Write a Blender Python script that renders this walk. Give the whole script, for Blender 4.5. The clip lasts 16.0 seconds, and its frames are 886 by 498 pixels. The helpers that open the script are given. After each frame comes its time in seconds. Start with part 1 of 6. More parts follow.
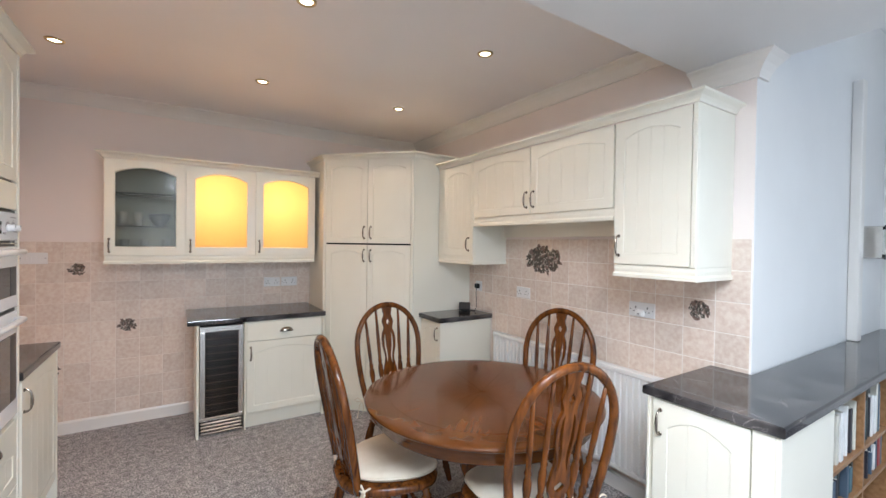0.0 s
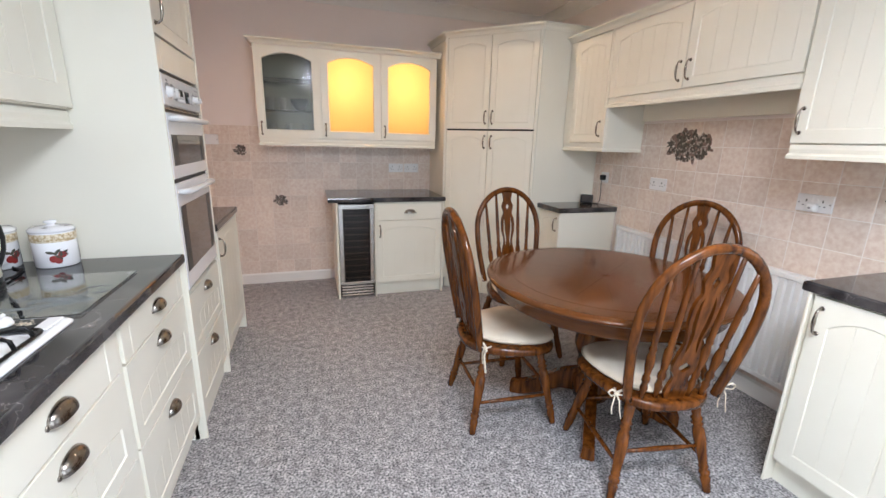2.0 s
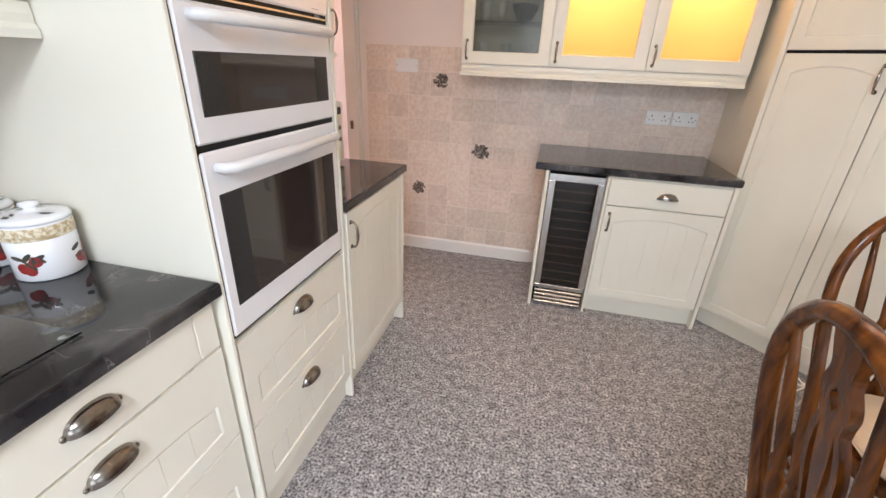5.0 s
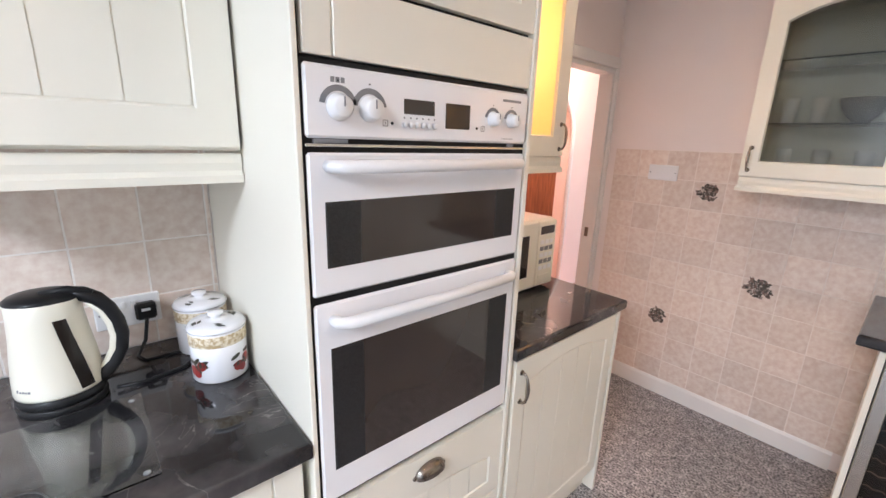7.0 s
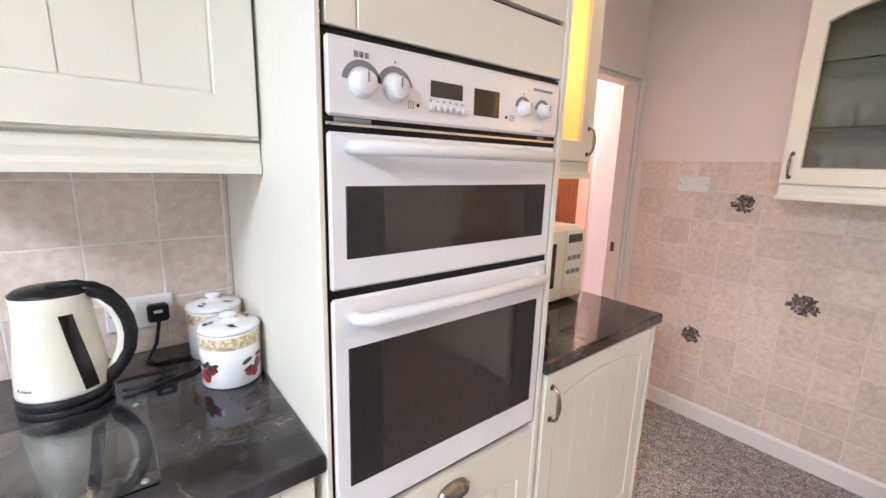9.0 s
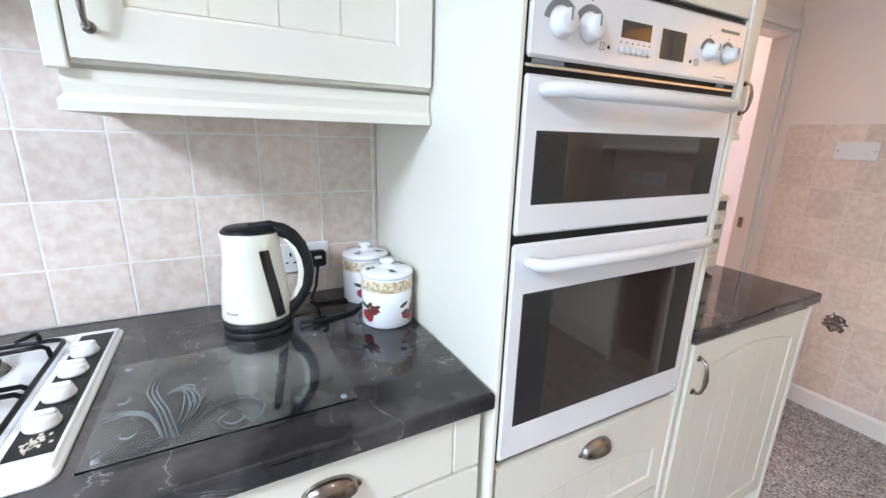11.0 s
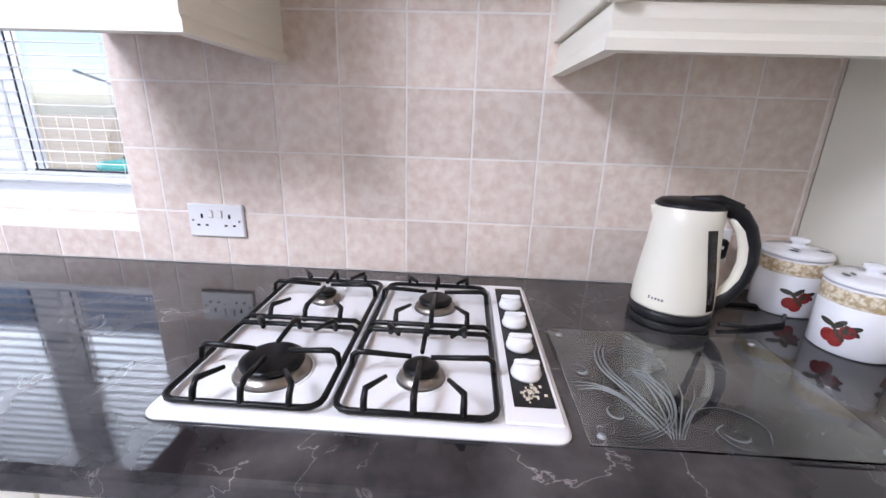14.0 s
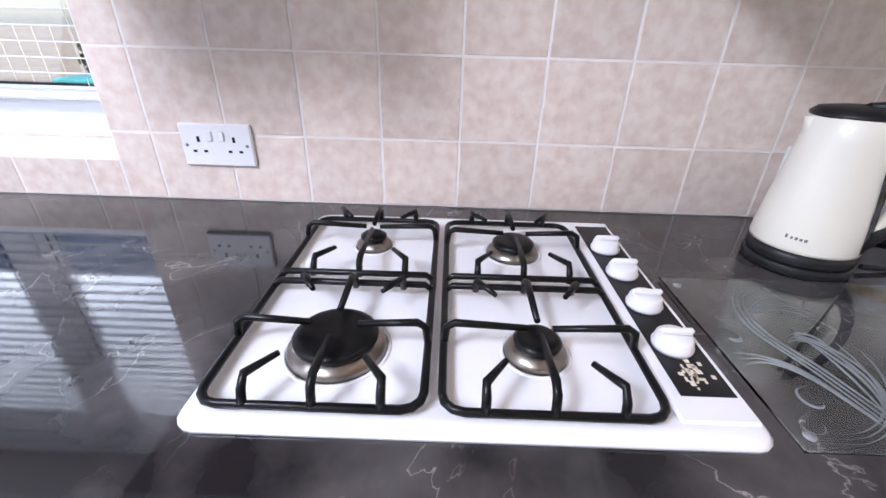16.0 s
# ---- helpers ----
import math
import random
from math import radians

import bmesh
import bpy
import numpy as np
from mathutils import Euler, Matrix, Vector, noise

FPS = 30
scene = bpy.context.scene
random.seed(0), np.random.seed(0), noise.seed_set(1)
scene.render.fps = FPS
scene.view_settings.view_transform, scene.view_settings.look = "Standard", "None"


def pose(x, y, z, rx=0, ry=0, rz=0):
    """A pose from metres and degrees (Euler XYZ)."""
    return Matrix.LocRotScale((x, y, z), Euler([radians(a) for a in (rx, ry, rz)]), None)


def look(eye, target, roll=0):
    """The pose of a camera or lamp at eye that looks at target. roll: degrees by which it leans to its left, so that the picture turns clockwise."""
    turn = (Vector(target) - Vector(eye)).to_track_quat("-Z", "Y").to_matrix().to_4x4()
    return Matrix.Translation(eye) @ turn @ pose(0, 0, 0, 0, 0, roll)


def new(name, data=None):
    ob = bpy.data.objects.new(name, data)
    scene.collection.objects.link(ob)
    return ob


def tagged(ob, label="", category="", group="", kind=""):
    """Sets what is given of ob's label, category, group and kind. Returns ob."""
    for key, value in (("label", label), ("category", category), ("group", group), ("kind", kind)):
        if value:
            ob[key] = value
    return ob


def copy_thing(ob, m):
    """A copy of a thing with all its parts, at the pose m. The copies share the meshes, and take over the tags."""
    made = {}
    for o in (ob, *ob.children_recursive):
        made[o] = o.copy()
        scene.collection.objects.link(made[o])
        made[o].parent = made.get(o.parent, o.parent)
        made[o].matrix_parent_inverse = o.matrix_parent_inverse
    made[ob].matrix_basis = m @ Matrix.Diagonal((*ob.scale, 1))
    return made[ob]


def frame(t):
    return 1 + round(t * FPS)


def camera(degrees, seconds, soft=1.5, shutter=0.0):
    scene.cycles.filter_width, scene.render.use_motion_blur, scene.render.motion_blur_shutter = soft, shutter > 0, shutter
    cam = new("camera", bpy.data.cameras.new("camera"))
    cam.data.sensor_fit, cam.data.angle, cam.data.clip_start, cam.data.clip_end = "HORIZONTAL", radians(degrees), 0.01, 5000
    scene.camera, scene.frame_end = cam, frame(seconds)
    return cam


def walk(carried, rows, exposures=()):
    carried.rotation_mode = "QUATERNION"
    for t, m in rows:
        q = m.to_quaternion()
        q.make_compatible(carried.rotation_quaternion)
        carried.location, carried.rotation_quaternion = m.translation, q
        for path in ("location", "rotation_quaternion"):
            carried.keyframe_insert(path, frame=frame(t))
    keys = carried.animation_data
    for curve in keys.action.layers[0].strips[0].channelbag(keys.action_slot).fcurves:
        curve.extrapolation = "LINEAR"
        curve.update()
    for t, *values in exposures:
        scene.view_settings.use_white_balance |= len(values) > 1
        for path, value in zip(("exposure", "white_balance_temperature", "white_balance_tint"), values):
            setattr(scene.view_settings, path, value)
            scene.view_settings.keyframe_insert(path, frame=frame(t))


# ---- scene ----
cam = camera(93.9, 16.0)
PATH = [
    (0, (-0.324, 1.952, 1.501), (0.75, 3.639, 1.475), 0.8),
    (0.5, (-0.339, 1.95, 1.455), (0.632, 3.692, 1.312), 1.0),
    (1, (-0.371, 1.937, 1.417), (0.482, 3.725, 1.139), 1.2),
    (1.5, (-0.399, 1.943, 1.394), (0.333, 3.76, 0.991), 1.3),
    (2, (-0.4, 1.978, 1.375), (0.192, 3.822, 0.876), 1.5),
    (2.5, (-0.352, 2.137, 1.356), (0.075, 4.004, 0.782), 1.6),
    (3, (-0.324, 2.308, 1.334), (-0.049, 4.184, 0.699), 1.8),
    (5.5, (-0.233, 3.382, 1.404), (-0.926, 5.063, 0.57), 1.9),
    (6, (-0.256, 3.522, 1.438), (-1.287, 5.058, 0.677), 1.5),
    (6.5, (-0.233, 3.605, 1.47), (-1.536, 4.981, 0.831), 1.7),
    (7, (-0.233, 3.61, 1.492), (-1.688, 4.883, 0.982), 1.9),
    (7.5, (-0.245, 3.619, 1.494), (-1.759, 4.855, 1.071), 2.0),
    (8, (-0.264, 3.634, 1.475), (-1.787, 4.871, 1.086), 1.9),
    (10.5, (-0.332, 3.561, 1.366), (-1.926, 4.658, 0.861), 1.5),
    (11, (-0.367, 3.465, 1.364), (-2.067, 4.378, 0.84), 1.6),
    (11.5, (-0.381, 3.354, 1.362), (-2.187, 4.024, 0.822), 1.5),
    (12, (-0.373, 3.26, 1.358), (-2.25, 3.69, 0.821), 1.7),
    (12.5, (-0.364, 3.22, 1.34), (-2.282, 3.416, 0.809), 1.7),
    (13, (-0.358, 3.221, 1.311), (-2.282, 3.254, 0.768), 1.8),
    (13.5, (-0.458, 3.178, 1.315), (-2.374, 3.123, 0.743), 1.8),
    (14, (-0.576, 3.073, 1.29), (-2.481, 2.986, 0.688), 1.8),
    (14.5, (-0.699, 2.997, 1.267), (-2.59, 2.909, 0.619), 1.7),
    (15, (-0.776, 2.941, 1.263), (-2.635, 2.876, 0.528), 1.7),
    (15.5, (-0.773, 2.92, 1.246), (-2.591, 2.873, 0.413), 1.8),
    (16, (-0.75, 2.911, 1.237), (-2.521, 2.897, 0.308), 1.7),
]
walk(cam, [(t, look(eye, target, roll)) for t, eye, target, roll in PATH], [(0.0, 0.32, 6100, 10), (2.0, 0.28, 6200, 12), (3.0, 0.32, 6500, 16), (5.5, 0.55, 6200, 12), (6.5, 0.58, 6000, 13), (7.5, 0.6, 6200, 15), (10.5, 0.68, 5850, 10), (11.0, 0.68, 5650, 8), (11.5, 0.64, 6000, 13), (12.5, 0.36, 6150, 17), (13.0, 0.2, 6150, 19), (16.0, 0.22, 6000, 22)])

# ---- light ----
world = bpy.data.worlds.new("sky")
scene.world = world
world.use_nodes = True
wn = world.node_tree
sky = wn.nodes.new("ShaderNodeTexSky")
sky.sky_type, sky.sun_disc = "NISHITA", False
sky.sun_elevation, sky.sun_rotation = radians(50), radians(30)
wn.nodes["Background"].inputs["Strength"].default_value = 0.15
wn.links.new(sky.outputs["Color"], wn.nodes["Background"].inputs["Color"])


def lamp(name, kind, m, energy, colour, **settings):
    data = bpy.data.lights.new(name, kind)
    data.energy, data.color = energy, colour
    for key, value in settings.items():
        if key == "size":
            data.size = value
        elif key == "size_y":
            data.shape, data.size_y = "RECTANGLE", value
        elif key == "spot":
            data.spot_size, data.spot_blend = radians(value), 0.9
        elif key == "radius":
            data.shadow_soft_size = value
        elif key == "angle":
            data.angle = radians(value)
    ob = new(name, data)
    ob.matrix_world = m
    return ob


lamp("sun", "SUN", pose(0, 0, 8, 40, 0, 150), 4.8, (1.0, 0.95, 0.87), angle=0.6)
lamp("patio_daylight", "AREA", look((0.5, -1.35, 1.25), (0.3, 2.6, -0.6)), 42, (0.84, 0.92, 1.0), size=3.0, size_y=2.1)
lamp("window_daylight", "AREA", look((-2.25, 1.4, 2.42), (-0.9, 1.4, 2.1)), 78, (0.86, 0.94, 1.0), size=2.3, size_y=1.6)
# Fill added from the unseen east side to brighten west wall and floor.
lamp("east_window_daylight", "AREA", look((4.25, 0.2, 1.5), (-1, 1.4, 0.7)), 16, (0.80, 0.90, 1.0), size=2.2, size_y=1.5)
# Unseen fill lamp added under the closed soffit to brighten floor and west wall.
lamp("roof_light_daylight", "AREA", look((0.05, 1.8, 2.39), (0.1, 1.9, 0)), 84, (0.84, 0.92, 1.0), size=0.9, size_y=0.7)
# Unseen point lamps without fittings, added to brighten the hall.
lamp("hall_light", "POINT", pose(-2.05, 6.75, 2.25), 34, (1.0, 0.72, 0.58), radius=0.1)
lamp("hall_light_far", "POINT", pose(-3.4, 7.3, 2.2), 52, (1.0, 0.72, 0.58), radius=0.1)

# ---- materials ----


def material(name, base, rough=0.5, metal=0.0, second=None, scale=6.0, detail=4.0, bump=0.0, bump_scale=80.0, coat=0.0, spread=(0.35, 0.65), island=0.0, stretch=(1, 1, 1)):
    """A surface whose colour drifts between two tones, with fine relief."""
    m = bpy.data.materials.new(name)
    m.use_nodes = True
    t = m.node_tree
    b = t.nodes["Principled BSDF"]
    b.inputs["Roughness"].default_value = rough
    b.inputs["Metallic"].default_value = metal
    b.inputs["Coat Weight"].default_value = coat
    b.inputs["Base Color"].default_value = (*base, 1)
    co = t.nodes.new("ShaderNodeTexCoord")
    mp = t.nodes.new("ShaderNodeMapping")
    mp.inputs["Scale"].default_value = stretch
    t.links.new(co.outputs["Object"], mp.inputs["Vector"])
    last = None
    if second:
        n = t.nodes.new("ShaderNodeTexNoise")
        n.inputs["Scale"].default_value, n.inputs["Detail"].default_value = scale, detail
        t.links.new(mp.outputs["Vector"], n.inputs["Vector"])
        r = t.nodes.new("ShaderNodeValToRGB")
        r.color_ramp.elements[0].position, r.color_ramp.elements[1].position = spread
        r.color_ramp.elements[0].color, r.color_ramp.elements[1].color = (*base, 1), (*second, 1)
        t.links.new(n.outputs["Fac"], r.inputs["Fac"])
        last = r.outputs["Color"]
        if island:
            info = t.nodes.new("ShaderNodeObjectInfo")
            add = t.nodes.new("ShaderNodeVectorMath")
            mul = t.nodes.new("ShaderNodeMath")
            mul.operation, mul.inputs[1].default_value = "MULTIPLY", 37.0
            t.links.new(info.outputs["Random"], mul.inputs[0])
            t.links.new(co.outputs["Object"], add.inputs[0])
            t.links.new(mul.outputs[0], add.inputs[1])
            t.links.new(add.outputs[0], mp.inputs["Vector"])
            hsv = t.nodes.new("ShaderNodeHueSaturation")
            mr = t.nodes.new("ShaderNodeMapRange")
            mr.inputs["To Min"].default_value, mr.inputs["To Max"].default_value = 1 - island, 1 + island
            t.links.new(info.outputs["Random"], mr.inputs["Value"])
            t.links.new(mr.outputs[0], hsv.inputs["Value"])
            t.links.new(last, hsv.inputs["Color"])
            last = hsv.outputs["Color"]
        t.links.new(last, b.inputs["Base Color"])
    if bump:
        n2 = t.nodes.new("ShaderNodeTexNoise")
        n2.inputs["Scale"].default_value, n2.inputs["Detail"].default_value = bump_scale, 3.0
        t.links.new(mp.outputs["Vector"], n2.inputs["Vector"])
        bp = t.nodes.new("ShaderNodeBump")
        bp.inputs["Strength"].default_value, bp.inputs["Distance"].default_value = bump, 0.002
        t.links.new(n2.outputs["Fac"], bp.inputs["Height"])
        t.links.new(bp.outputs["Normal"], b.inputs["Normal"])
    return m


def glass_material(name, colour, rough=0.0, translucent=0.0):
    m = bpy.data.materials.new(name)
    m.use_nodes = True
    t = m.node_tree
    b = t.nodes["Principled BSDF"]
    b.inputs["Base Color"].default_value = (*colour, 1)
    b.inputs["Roughness"].default_value = rough
    b.inputs["IOR"].default_value = 1.45
    b.inputs["Transmission Weight"].default_value = 1.0
    if translucent:
        tr = t.nodes.new("ShaderNodeBsdfTranslucent")
        tr.inputs["Color"].default_value = (*colour, 1)
        mx = t.nodes.new("ShaderNodeMixShader")
        mx.inputs["Fac"].default_value = translucent
        t.links.new(b.outputs[0], mx.inputs[1])
        t.links.new(tr.outputs[0], mx.inputs[2])
        t.links.new(mx.outputs[0], t.nodes["Material Output"].inputs["Surface"])
    return m


def worktop_material():
    """Dark grey marbled laminate with thin pale veins and clouds."""
    m = material("worktop_laminate", (0.014, 0.013, 0.015), 0.055, 0, (0.120, 0.110, 0.110), 7.0, 10.0, 0.0, 60.0, 0.1, (0.40, 0.80))
    t = m.node_tree
    b = t.nodes["Principled BSDF"]
    base = b.inputs["Base Color"].links[0].from_socket
    co = [n for n in t.nodes if n.type == "MAPPING"][0]
    n = t.nodes.new("ShaderNodeTexNoise")
    n.inputs["Scale"].default_value, n.inputs["Detail"].default_value, n.inputs["Distortion"].default_value = 4.6, 7.0, 1.4
    t.links.new(co.outputs["Vector"], n.inputs["Vector"])
    r = t.nodes.new("ShaderNodeValToRGB")
    r.color_ramp.elements[0].position, r.color_ramp.elements[0].color = 0.4955, (0, 0, 0, 1)
    r.color_ramp.elements[1].position, r.color_ramp.elements[1].color = 0.5, (1, 1, 1, 1)
    e = r.color_ramp.elements.new(0.5045)
    e.color = (0, 0, 0, 1)
    t.links.new(n.outputs["Fac"], r.inputs["Fac"])
    n3 = t.nodes.new("ShaderNodeTexNoise")
    n3.inputs["Scale"].default_value = 7.0
    t.links.new(co.outputs["Vector"], n3.inputs["Vector"])
    r3 = t.nodes.new("ShaderNodeValToRGB")
    r3.color_ramp.elements[0].position, r3.color_ramp.elements[1].position = 0.44, 0.66
    t.links.new(n3.outputs["Fac"], r3.inputs["Fac"])
    mu = t.nodes.new("ShaderNodeMath")
    mu.operation = "MULTIPLY"
    t.links.new(r.outputs["Color"], mu.inputs[0])
    t.links.new(r3.outputs["Color"], mu.inputs[1])
    mx = t.nodes.new("ShaderNodeMix")
    mx.data_type = "RGBA"
    t.links.new(mu.outputs[0], mx.inputs["Factor"])
    t.links.new(base, mx.inputs["A"])
    mx.inputs["B"].default_value = (0.30, 0.27, 0.265, 1)
    t.links.new(mx.outputs["Result"], b.inputs["Base Color"])
    return m


def wood_material(name, dark, light, rough=0.25, stretch=(10, 10, 1.0)):
    m = material(name, dark, rough, 0, light, 5.0, 6.0, 0.10, 40.0, 0.28, (0.3, 0.7), 0, stretch)
    m.node_tree.nodes["Principled BSDF"].inputs["Specular IOR Level"].default_value = 0.25
    m.node_tree.nodes["Principled BSDF"].inputs["Coat Roughness"].default_value = 0.08
    return m


def carpet_material():
    """Short flecked pile: pale and dark tufts, with a slow drift of tone."""
    m = material("carpet_pile", (0.042, 0.041, 0.046), 0.95, 0, (0.62, 0.59, 0.595), 105.0, 2.5, 0.9, 210.0, 0, (0.33, 0.73))
    t = m.node_tree
    b = t.nodes["Principled BSDF"]
    [n for n in t.nodes if n.type == "BUMP"][0].inputs["Distance"].default_value = 0.004
    b.inputs["Sheen Weight"].default_value = 0.2
    base = b.inputs["Base Color"].links[0].from_socket
    mp = [n for n in t.nodes if n.type == "MAPPING"][0]
    n = t.nodes.new("ShaderNodeTexNoise")
    n.inputs["Scale"].default_value, n.inputs["Detail"].default_value = 24.0, 5.0
    t.links.new(mp.outputs["Vector"], n.inputs["Vector"])
    r = t.nodes.new("ShaderNodeMapRange")
    r.inputs["From Min"].default_value, r.inputs["From Max"].default_value = 0.3, 0.7
    r.inputs["To Min"].default_value, r.inputs["To Max"].default_value = 0.6, 1.4
    t.links.new(n.outputs["Fac"], r.inputs["Value"])
    h = t.nodes.new("ShaderNodeHueSaturation")
    t.links.new(base, h.inputs["Color"])
    t.links.new(r.outputs[0], h.inputs["Value"])
    t.links.new(h.outputs["Color"], b.inputs["Base Color"])
    return m


CREAM = material("cream_foil", (0.82, 0.79, 0.685), 0.34, 0, (0.85, 0.825, 0.725), 3.0, 3.0, 0.03, 120.0)
CREAM_PANEL = material("cream_side_panel", (0.83, 0.79, 0.68), 0.4, 0, (0.85, 0.815, 0.71), 2.0, 3.0, 0.03, 120.0)
WALL = material("pink_white_emulsion", (0.85, 0.76, 0.715), 0.75, 0, (0.88, 0.79, 0.745), 2.0, 4.0, 0.08, 180.0)
WALL_COOL = material("white_emulsion", (0.79, 0.79, 0.785), 0.75, 0, (0.82, 0.82, 0.815), 2.0, 4.0, 0.08, 180.0)
CEIL = material("ceiling_paint", (0.86, 0.82, 0.80), 0.42, 0, (0.89, 0.85, 0.83), 1.2, 3.0, 0.06, 150.0)
TRIMW = material("white_gloss_paint", (0.80, 0.77, 0.73), 0.35, 0, (0.83, 0.80, 0.76), 3.0, 3.0, 0.03, 90.0)
HALL = material("hall_peach_emulsion", (0.80, 0.63, 0.55), 0.75, 0, (0.83, 0.67, 0.59), 2.0, 4.0, 0.06, 150.0)
TILE = material("beige_pink_tile", (0.69, 0.555, 0.472), 0.33, 0, (0.80, 0.70, 0.615), 42.0, 10.0, 0.06, 70.0, 0.08, (0.34, 0.66), 0.08)
GROUT = material("pale_grout", (0.83, 0.77, 0.72), 0.85, 0, (0.87, 0.82, 0.77), 30.0, 3.0, 0.2, 200.0)
GROUT_PINK = material("pinkish_grout", (0.79, 0.70, 0.63), 0.85, 0, (0.83, 0.74, 0.67), 30.0, 3.0, 0.2, 200.0)
WORKTOP = worktop_material()
CARPET = carpet_material()
STEEL = material("brushed_steel", (0.62, 0.60, 0.57), 0.25, 1.0, (0.72, 0.70, 0.67), 30.0, 2.0, 0.04, 200.0, 0, (0.3, 0.7), 0, (1, 1, 12))
PEWTER = material("aged_nickel", (0.25, 0.22, 0.19), 0.22, 1.0, (0.36, 0.32, 0.28), 40.0, 3.0, 0.05, 100.0)
ENAMEL = material("white_enamel", (0.85, 0.85, 0.87), 0.14, 0, (0.88, 0.88, 0.90), 4.0, 2.0, 0.02, 60.0, 0.5)
WHITE_PLASTIC = material("white_plastic", (0.80, 0.80, 0.80), 0.3, 0, (0.83, 0.83, 0.83), 6.0, 2.0, 0.03, 90.0)
CREAM_PLASTIC = material("cream_plastic", (0.80, 0.77, 0.66), 0.28, 0, (0.81, 0.77, 0.64), 6.0, 2.0, 0.03, 90.0, 0.2)
BLACK = material("black_plastic", (0.012, 0.012, 0.013), 0.35, 0, (0.02, 0.02, 0.021), 12.0, 3.0, 0.06, 120.0)
IRON = material("black_cast_iron", (0.004, 0.004, 0.0045), 0.30, 0, (0.008, 0.0078, 0.0078), 40.0, 3.0, 0.08, 150.0)
GREY_PLASTIC = material("grey_print", (0.22, 0.22, 0.23), 0.5, 0, (0.26, 0.26, 0.27), 20.0, 2.0)
DARK_GLASS = material("smoked_oven_glass", (0.030, 0.022, 0.019), 0.06, 0, (0.042, 0.032, 0.028), 2.0, 2.0, 0, 1, 0.5)
MESH_DARK = material("dotted_screen_print", (0.030, 0.030, 0.032), 0.3, 0, (0.008, 0.008, 0.008), 700.0, 0.0, 0, 1, 0, (0.45, 0.55))
WOOD = wood_material("oak_stain_varnish", (0.036, 0.0095, 0.0016), (0.185, 0.057, 0.0090), 0.22)
WOOD_TOP = wood_material("oak_veneer_varnish", (0.078, 0.0215, 0.0034), (0.132, 0.039, 0.0060), 0.12, (1.2, 9, 4))
WOOD_TOP2 = wood_material("oak_veneer_dark", (0.062, 0.017, 0.0028), (0.108, 0.031, 0.0048), 0.12, (1.2, 9, 4))
WOOD_RIM = wood_material("oak_rim_varnish", (0.078, 0.0235, 0.0042), (0.118, 0.037, 0.0064), 0.16, (2, 2, 14))
SHELF_WOOD = wood_material("pine_shelf", (0.24, 0.12, 0.05), (0.38, 0.21, 0.10), 0.45, (1, 10, 10))
DOOR_WOOD = wood_material("mahogany_door", (0.14, 0.045, 0.018), (0.26, 0.10, 0.045), 0.35, (8, 8, 0.8))
CUSHION = material("calico_cushion", (0.70, 0.60, 0.47), 0.9, 0, (0.78, 0.70, 0.58), 9.0, 5.0, 0.5, 220.0)
RADIATOR = material("white_radiator_paint", (0.78, 0.78, 0.77), 0.28, 0, (0.81, 0.81, 0.80), 3.0, 2.0, 0.02, 80.0)
CLEAR = glass_material("clear_glass", (0.93, 0.96, 0.95))
SMOKE = glass_material("cabinet_glass", (0.34, 0.33, 0.28), 0.12)
FROST = glass_material("frosted_lit_glass", (1.0, 0.82, 0.56), 0.5, 0.94)
BOARD_GLASS = glass_material("board_glass", (0.90, 0.93, 0.92), 0.0)
BOARD_GLASS.node_tree.nodes["Principled BSDF"].inputs["IOR"].default_value = 1.3
ETCH = material("etched_white", (0.15, 0.165, 0.165), 0.7, 0, (0.21, 0.225, 0.225), 20.0, 2.0)
for dull in (IRON, BLACK, GREY_PLASTIC):
    dull.node_tree.nodes["Principled BSDF"].inputs["Specular IOR Level"].default_value = 0.22
UPVC = material("white_upvc", (0.80, 0.81, 0.82), 0.3, 0, (0.83, 0.84, 0.85), 4.0, 2.0, 0.02, 60.0)

# ---- mesh helpers ----


